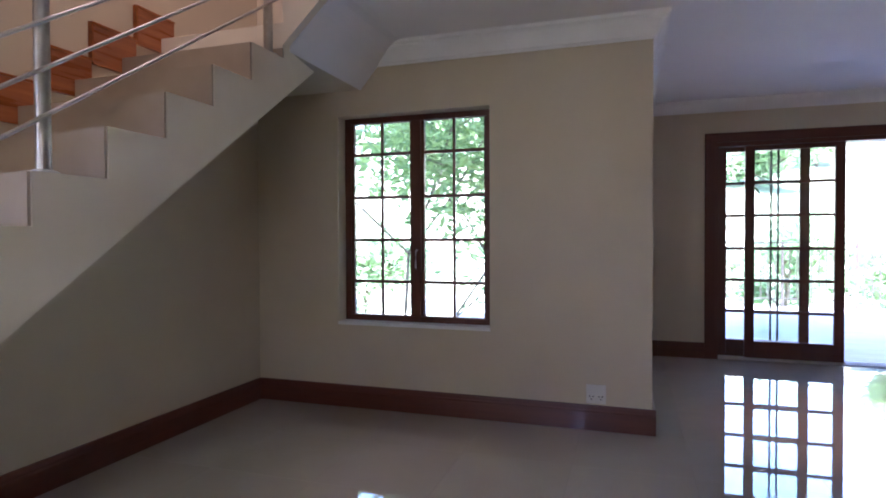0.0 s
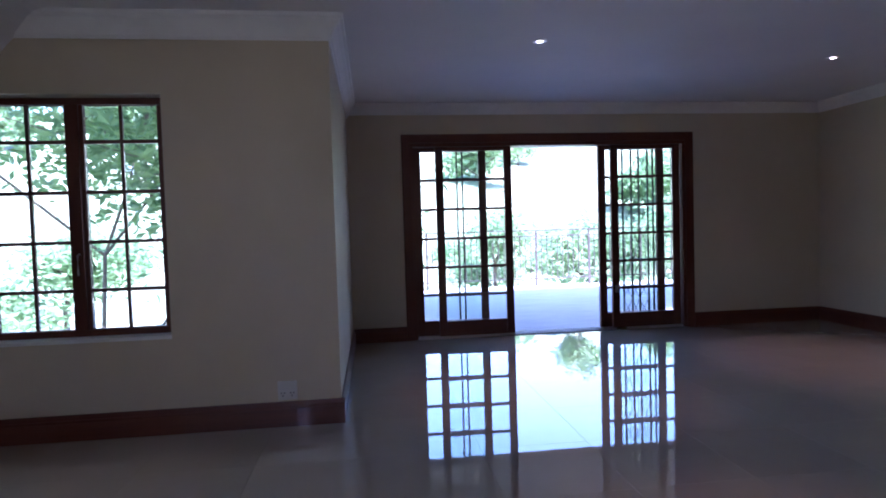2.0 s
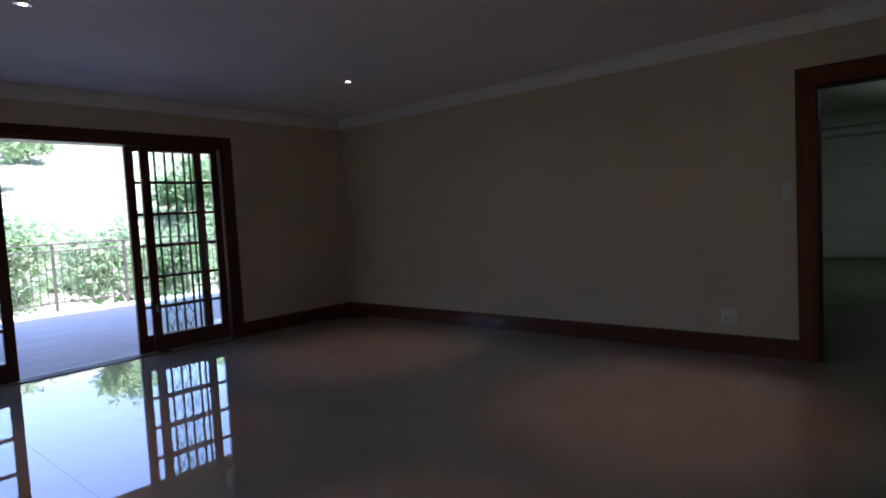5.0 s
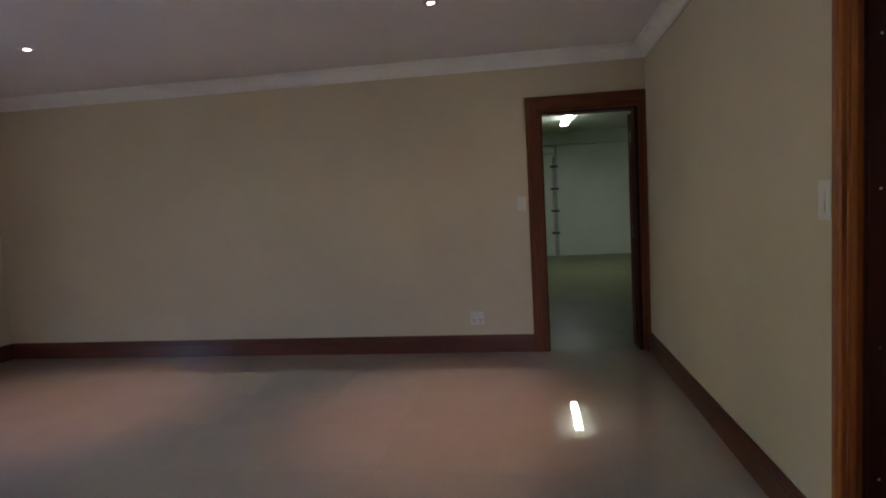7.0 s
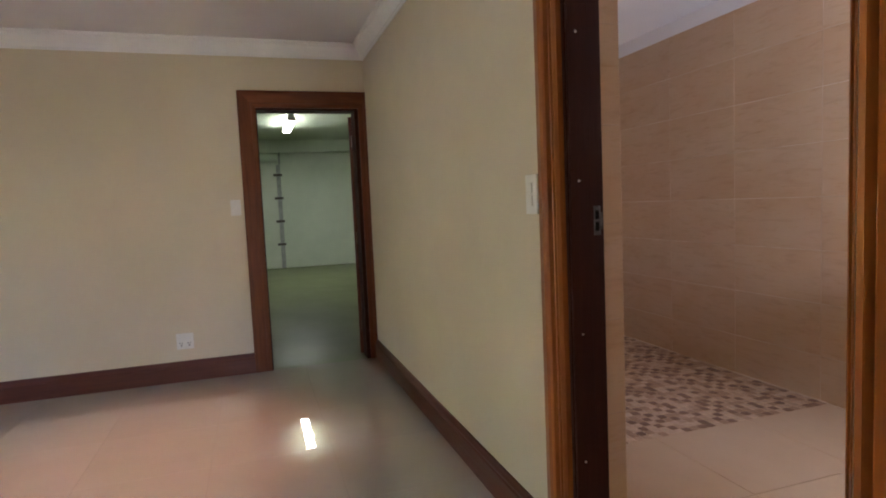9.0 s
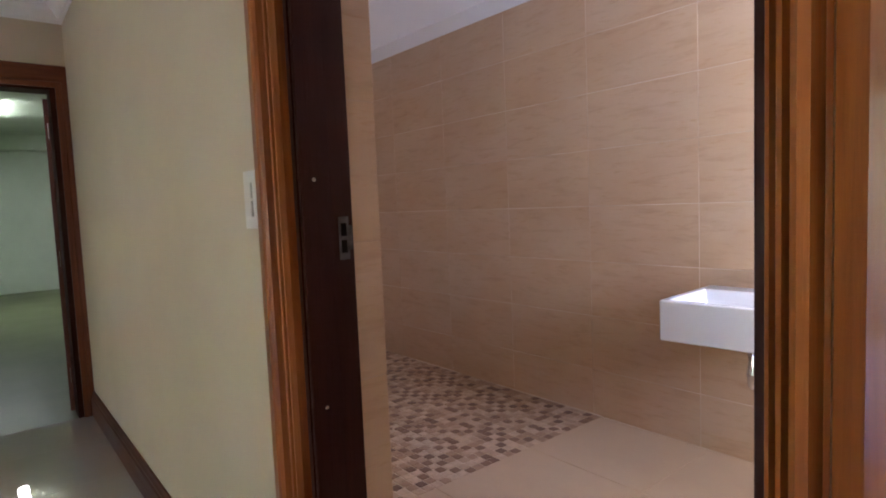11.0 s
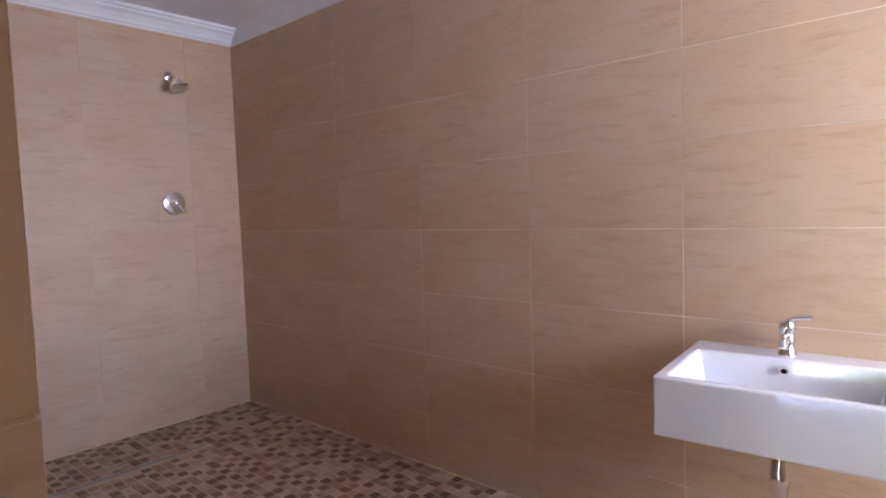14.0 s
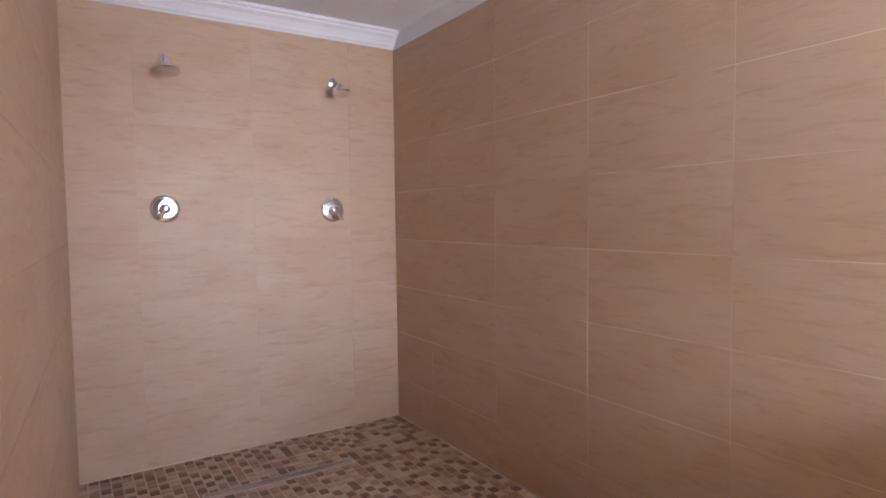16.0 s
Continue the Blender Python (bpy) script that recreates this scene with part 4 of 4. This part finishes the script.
def tree(at, height, spread, leaves, leaf_size, seed, label, leaf_mat=LEAVES, lean=0.0, low=0.35, girth=1.0):
    """A tapered trunk, forking limbs and a crown of single leaves gathered round the twig ends."""
    rng = random.Random(seed)
    ob = thing("tree", label, "tree", at)
    bm = bmesh.new()
    tips = []

    def limb(p, d, length, r, depth):
        q = p + d * length
        mid = p + d * length * 0.5 + Vector((rng.uniform(-1, 1), rng.uniform(-1, 1), 0)) * length * 0.06
        rod(bm, p, mid, r, 7, r * 0.85)
        rod(bm, mid, q, r * 0.85, 7, r * 0.68)
        if depth == 0:
            tips.extend((mid, q))
            return
        for k in range(rng.choice((3, 4))):
            turn = rng.uniform(0, 6.28)
            side = Vector((math.cos(turn), math.sin(turn), rng.uniform(-0.25, 0.55)))
            limb(q if k else mid, (d * 0.65 + side * rng.uniform(0.6, 1.0)).normalized(), length * rng.uniform(0.58, 0.8), r * 0.6, depth - 1)
            if depth == 1:
                tips.append(q)

    limb(Vector((0, 0, -0.3)), Vector((lean, 0, 1)).normalized(), height * low, (height * 0.012 + 0.025) * girth, 3)
    part("trunk", bm, BARK, ob, smooth=True)
    n = leaves
    idx = np.array([rng.randrange(len(tips)) for _ in range(n)])
    base = np.array([tuple(t) for t in tips])[idx]
    r = np.random.RandomState(seed)
    cent = base + r.normal(0, 1, (n, 3)) * np.array([0.085, 0.085, 0.07]) * spread
    u = r.normal(0, 1, (n, 3))
    u[:, 2] *= 0.5
    u /= np.linalg.norm(u, axis=1)[:, None]
    w = np.cross(u, r.normal(0, 1, (n, 3)))
    w /= np.linalg.norm(w, axis=1)[:, None]
    size = leaf_size * r.uniform(0.6, 1.3, (n, 1))
    bend = np.cross(u, w) * size * 0.18
    verts = np.stack([cent - u * size, cent + w * size * 0.42 + bend, cent + u * size, cent - w * size * 0.42 + bend], 1).reshape(-1, 3)
    me = bpy.data.meshes.new("crown")
    me.from_pydata(verts.tolist(), [], np.arange(4 * n).reshape(n, 4).tolist())
    me.materials.append(leaf_mat)
    crown = new("crown", me)
    crown.parent = ob
    return ob


tree((-3.75, 10.6, -2.75), 6.2, 5.4, 15000, 0.08, 3, "leafy green garden tree close to the window", low=0.645, girth=0.4)
tree((-0.6, 13.9, -2.75), 6.0, 4.6, 1700, 0.10, 8, "leafy green garden tree near the deck", low=0.40)
tree((-11.5, 15.0, -2.8), 7.0, 5.0, 2000, 0.12, 12, "leafy green garden tree behind the house", low=0.36)
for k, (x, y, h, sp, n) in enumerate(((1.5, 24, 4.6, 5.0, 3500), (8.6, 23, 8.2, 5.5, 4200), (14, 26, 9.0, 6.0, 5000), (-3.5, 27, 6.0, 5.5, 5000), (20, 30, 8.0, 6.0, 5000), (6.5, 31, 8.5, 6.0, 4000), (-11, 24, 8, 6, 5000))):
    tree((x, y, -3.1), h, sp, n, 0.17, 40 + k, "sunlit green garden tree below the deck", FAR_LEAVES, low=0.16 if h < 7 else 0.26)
rngf = random.Random(5)
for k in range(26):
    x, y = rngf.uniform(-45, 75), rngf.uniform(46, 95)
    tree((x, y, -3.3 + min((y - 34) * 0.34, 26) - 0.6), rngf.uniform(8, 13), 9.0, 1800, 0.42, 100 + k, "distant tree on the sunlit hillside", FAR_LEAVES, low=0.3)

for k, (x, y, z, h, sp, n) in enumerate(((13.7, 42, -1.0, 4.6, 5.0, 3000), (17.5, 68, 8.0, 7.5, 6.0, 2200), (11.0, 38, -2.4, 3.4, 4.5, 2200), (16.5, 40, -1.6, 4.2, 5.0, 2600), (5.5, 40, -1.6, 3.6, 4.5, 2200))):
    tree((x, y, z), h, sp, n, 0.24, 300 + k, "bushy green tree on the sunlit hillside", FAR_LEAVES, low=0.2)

# ---- tiles of floors and walls ----
rect_meshes = {}


def piece(name, parent, lo, hi, thick, mat, turn=None):
    """One tile: lo and hi are opposite corners of its face in the plane of turn (local x, y), its face at height 0."""
    w, h = hi[0] - lo[0], hi[1] - lo[1]
    key = (name, round(w, 3), round(h, 3), mat.name)
    if key not in rect_meshes:
        bm = bmesh.new()
        e = 0.0003 if mat is FLOOR_TILE else min(0.0008, thick / 2)
        z = [(-w / 2, -h / 2), (w / 2, -h / 2), (w / 2, h / 2), (-w / 2, h / 2)]
        rings = [[bm.verts.new((x, y, -thick)) for x, y in z], [bm.verts.new((x, y, -e)) for x, y in z], [bm.verts.new((x - math.copysign(e, x), y - math.copysign(e, y), 0)) for x, y in z]]
        for a, b in zip(rings, rings[1:]):
            for j in range(4):
                bm.faces.new((a[j], a[(j + 1) % 4], b[(j + 1) % 4], b[j]))
        bm.faces.new(rings[-1])
        rect_meshes[key] = mesh_of(name, bm, mat)
    ob = new(name, rect_meshes[key])
    ob.parent = parent
    ob.matrix_basis = (turn or Matrix()) @ Matrix.Translation(((lo[0] + hi[0]) / 2, (lo[1] + hi[1]) / 2, 0))
    return ob


def cuts(a, b, start, pitch):
    """Stretches between a and b, cut at start + k * pitch."""
    marks = sorted({a, b} | {start + pitch * k for k in range(-60, 60) if a + 0.03 < start + pitch * k < b - 0.03})
    return list(zip(marks, marks[1:]))


J = 0.0004
for x0, x1 in cuts(WEST, EAST, 0.12, 0.6):
    for y0, y1 in cuts(HALL, PATIO, 0.4, 0.6):
        if y1 < SOUTH + 0.02 and x1 > 0.78:
            continue
        piece("tile", floor, (x0 + J, y0 + J), (x1 - J, y1 - J), 0.004, FLOOR_TILE)
G = 0.0016
south_turn = Matrix(((-1, 0, 0, 0), (0, 0, 1, BATH_S), (0, 1, 0, 0), (0, 0, 0, 1)))
for x0, x1 in cuts(-BATH_E, -BATH_W, -1.923, 0.633):
    for z0, z1 in cuts(0.0, TILE_TOP, -0.044, 0.311):
        piece("tile", wall_bath_south, (x0 + G, z0 + G), (x1 - G, z1 - G), 0.0015, BATH_TILE, south_turn)
east_turn = Matrix(((0, 0, -1, BATH_E), (-1, 0, 0, 0), (0, 1, 0, 0), (0, 0, 0, 1)))
for y0, y1 in cuts(-NE, -BATH_S, -0.948, 0.604):
    for z0, z1 in cuts(0.0, BATH_CEIL, -0.013, 0.311):
        piece("tile", wall_shower, (y0 + G, z0 + G), (y1 - G, z1 - G), 0.0015, BATH_TILE, east_turn)
reveal = structure("reveal_tiles", boxes(((BX1 - 0.0055, NW + 0.0015, 0.0), (BX1 - 0.001, 1.476, JZ + 0.02))), TONED_GROUT, "tiled reveal of the bathroom doorway", "wall")
reveal_turn = Matrix(((0, 0, -1, BX1 - 0.007), (-1, 0, 0, 0), (0, 1, 0, 0), (0, 0, 0, 1)))
for z0, z1 in cuts(0.0, JZ + 0.02, -0.076, 0.311):
    piece("tile", reveal, (-1.475, z0 + G), (-NW + 0.002, z1 - G), 0.0015, BATH_TILE, reveal_turn)
skew = math.atan2(NE - NW, BATH_E - BX1)
north_turn = Matrix.Translation((BX1, NW, 0)) @ Matrix.Rotation(skew, 4, "Z") @ Matrix(((1, 0, 0, 0), (0, 0, -1, 0), (0, 1, 0, 0), (0, 0, 0, 1)))
length = (BATH_E - BX1) / math.cos(skew)
for x0, x1 in cuts(-0.0065, length - 0.012, 0.41, 0.604):
    for z0, z1 in cuts(0.0, BATH_CEIL, -0.013, 0.311):
        piece("tile", wall_bath_north, (x0 + G, z0 + G), (x1 - G, z1 - G), 0.0015, BATH_TILE, north_turn)
MOSAIC_X = 3.14
for x0, x1 in cuts(BATH_W, MOSAIC_X, 1.3, 0.604):
    for y0, y1 in cuts(BATH_S, SOUTH - 0.03, 0.02, 0.604):
        if y1 > 1.42 and (x1 < BX0 or x0 > BX1) or x0 < 1.0 and y0 > HALL - T:
            continue
        y1 = min(y1, HALL - T) if x0 < 1.0 else y1
        piece("tile", floor_bath, (max(x0, BX0 if y0 > 1.4 else x0) + G, y0 + G), (min(x1, BX1 if y0 > 1.4 else x1) - G, min(y1, SOUTH - 0.03) - G), 0.003, BATH_FLOOR)
MOSAIC = [mottled(material("mosaic_" + n, c, 0.25), tuple(v * 0.85 for v in c), tuple(min(1, v * 1.12) for v in c), noise_scale=30, rough=(0.3, 0.5), shuffle=True)
          for n, c in (("cream", (0.49, 0.355, 0.24)), ("sand", (0.42, 0.285, 0.18)), ("tan", (0.33, 0.20, 0.115)), ("brown", (0.19, 0.09, 0.043)), ("umber", (0.14, 0.06, 0.028)))]
rngm = random.Random(11)
dark_at = {}
P = 0.0502
rest = {m.name: bmesh.new() for m in MOSAIC}
count = 0
nx, ny = int((BATH_E - MOSAIC_X) / P) + 1, int((NE + 0.06 - BATH_S) / P) + 1
for i in range(nx):
    for j in range(ny):
        x0, y0 = MOSAIC_X + i * P, BATH_S + j * P
        x1, y1 = min(x0 + P, BATH_E), min(y0 + P, NW - (x0 - BX1) * 0.0401 + 0.01)
        if x1 - x0 < 0.012 or y1 - y0 < 0.012 or (5.0 < (x0 + x1) / 2 < 5.05 and -0.03 < (y0 + y1) / 2 < 0.78):
            continue
        near_dark = (dark_at.get((i - 1, j), 0) + dark_at.get((i, j - 1), 0))
        m = rngm.choices(MOSAIC, ((18, 14, 22, 30, 16), (38, 26, 28, 5, 3), (40, 32, 26, 2, 0))[near_dark])[0]
        dark_at[i, j] = int(m in MOSAIC[3:])
        if i < 10 and j < 29 and count < 290:
            piece("mosaic_tile", floor_bath, (x0 + 0.0034, y0 + 0.0034), (x1 - 0.0034, y1 - 0.0034), 0.003, m)
            count += 1
        else:
            b = rest[m.name]
            quad = [(x0 + 0.0034, y0 + 0.0034), (x1 - 0.0034, y0 + 0.0034), (x1 - 0.0034, y1 - 0.0034), (x0 + 0.0034, y1 - 0.0034)]
            lo, hi = [b.verts.new((x, y, -0.003)) for x, y in quad], [b.verts.new((x, y, 0)) for x, y in quad]
            b.faces.new(hi)
            for k in range(4):
                b.faces.new((lo[k], lo[(k + 1) % 4], hi[(k + 1) % 4], hi[k]))
for m in MOSAIC:
    ob = part("mosaic_field", rest[m.name], m, floor_bath)
    tagged(ob, kind="stuff")
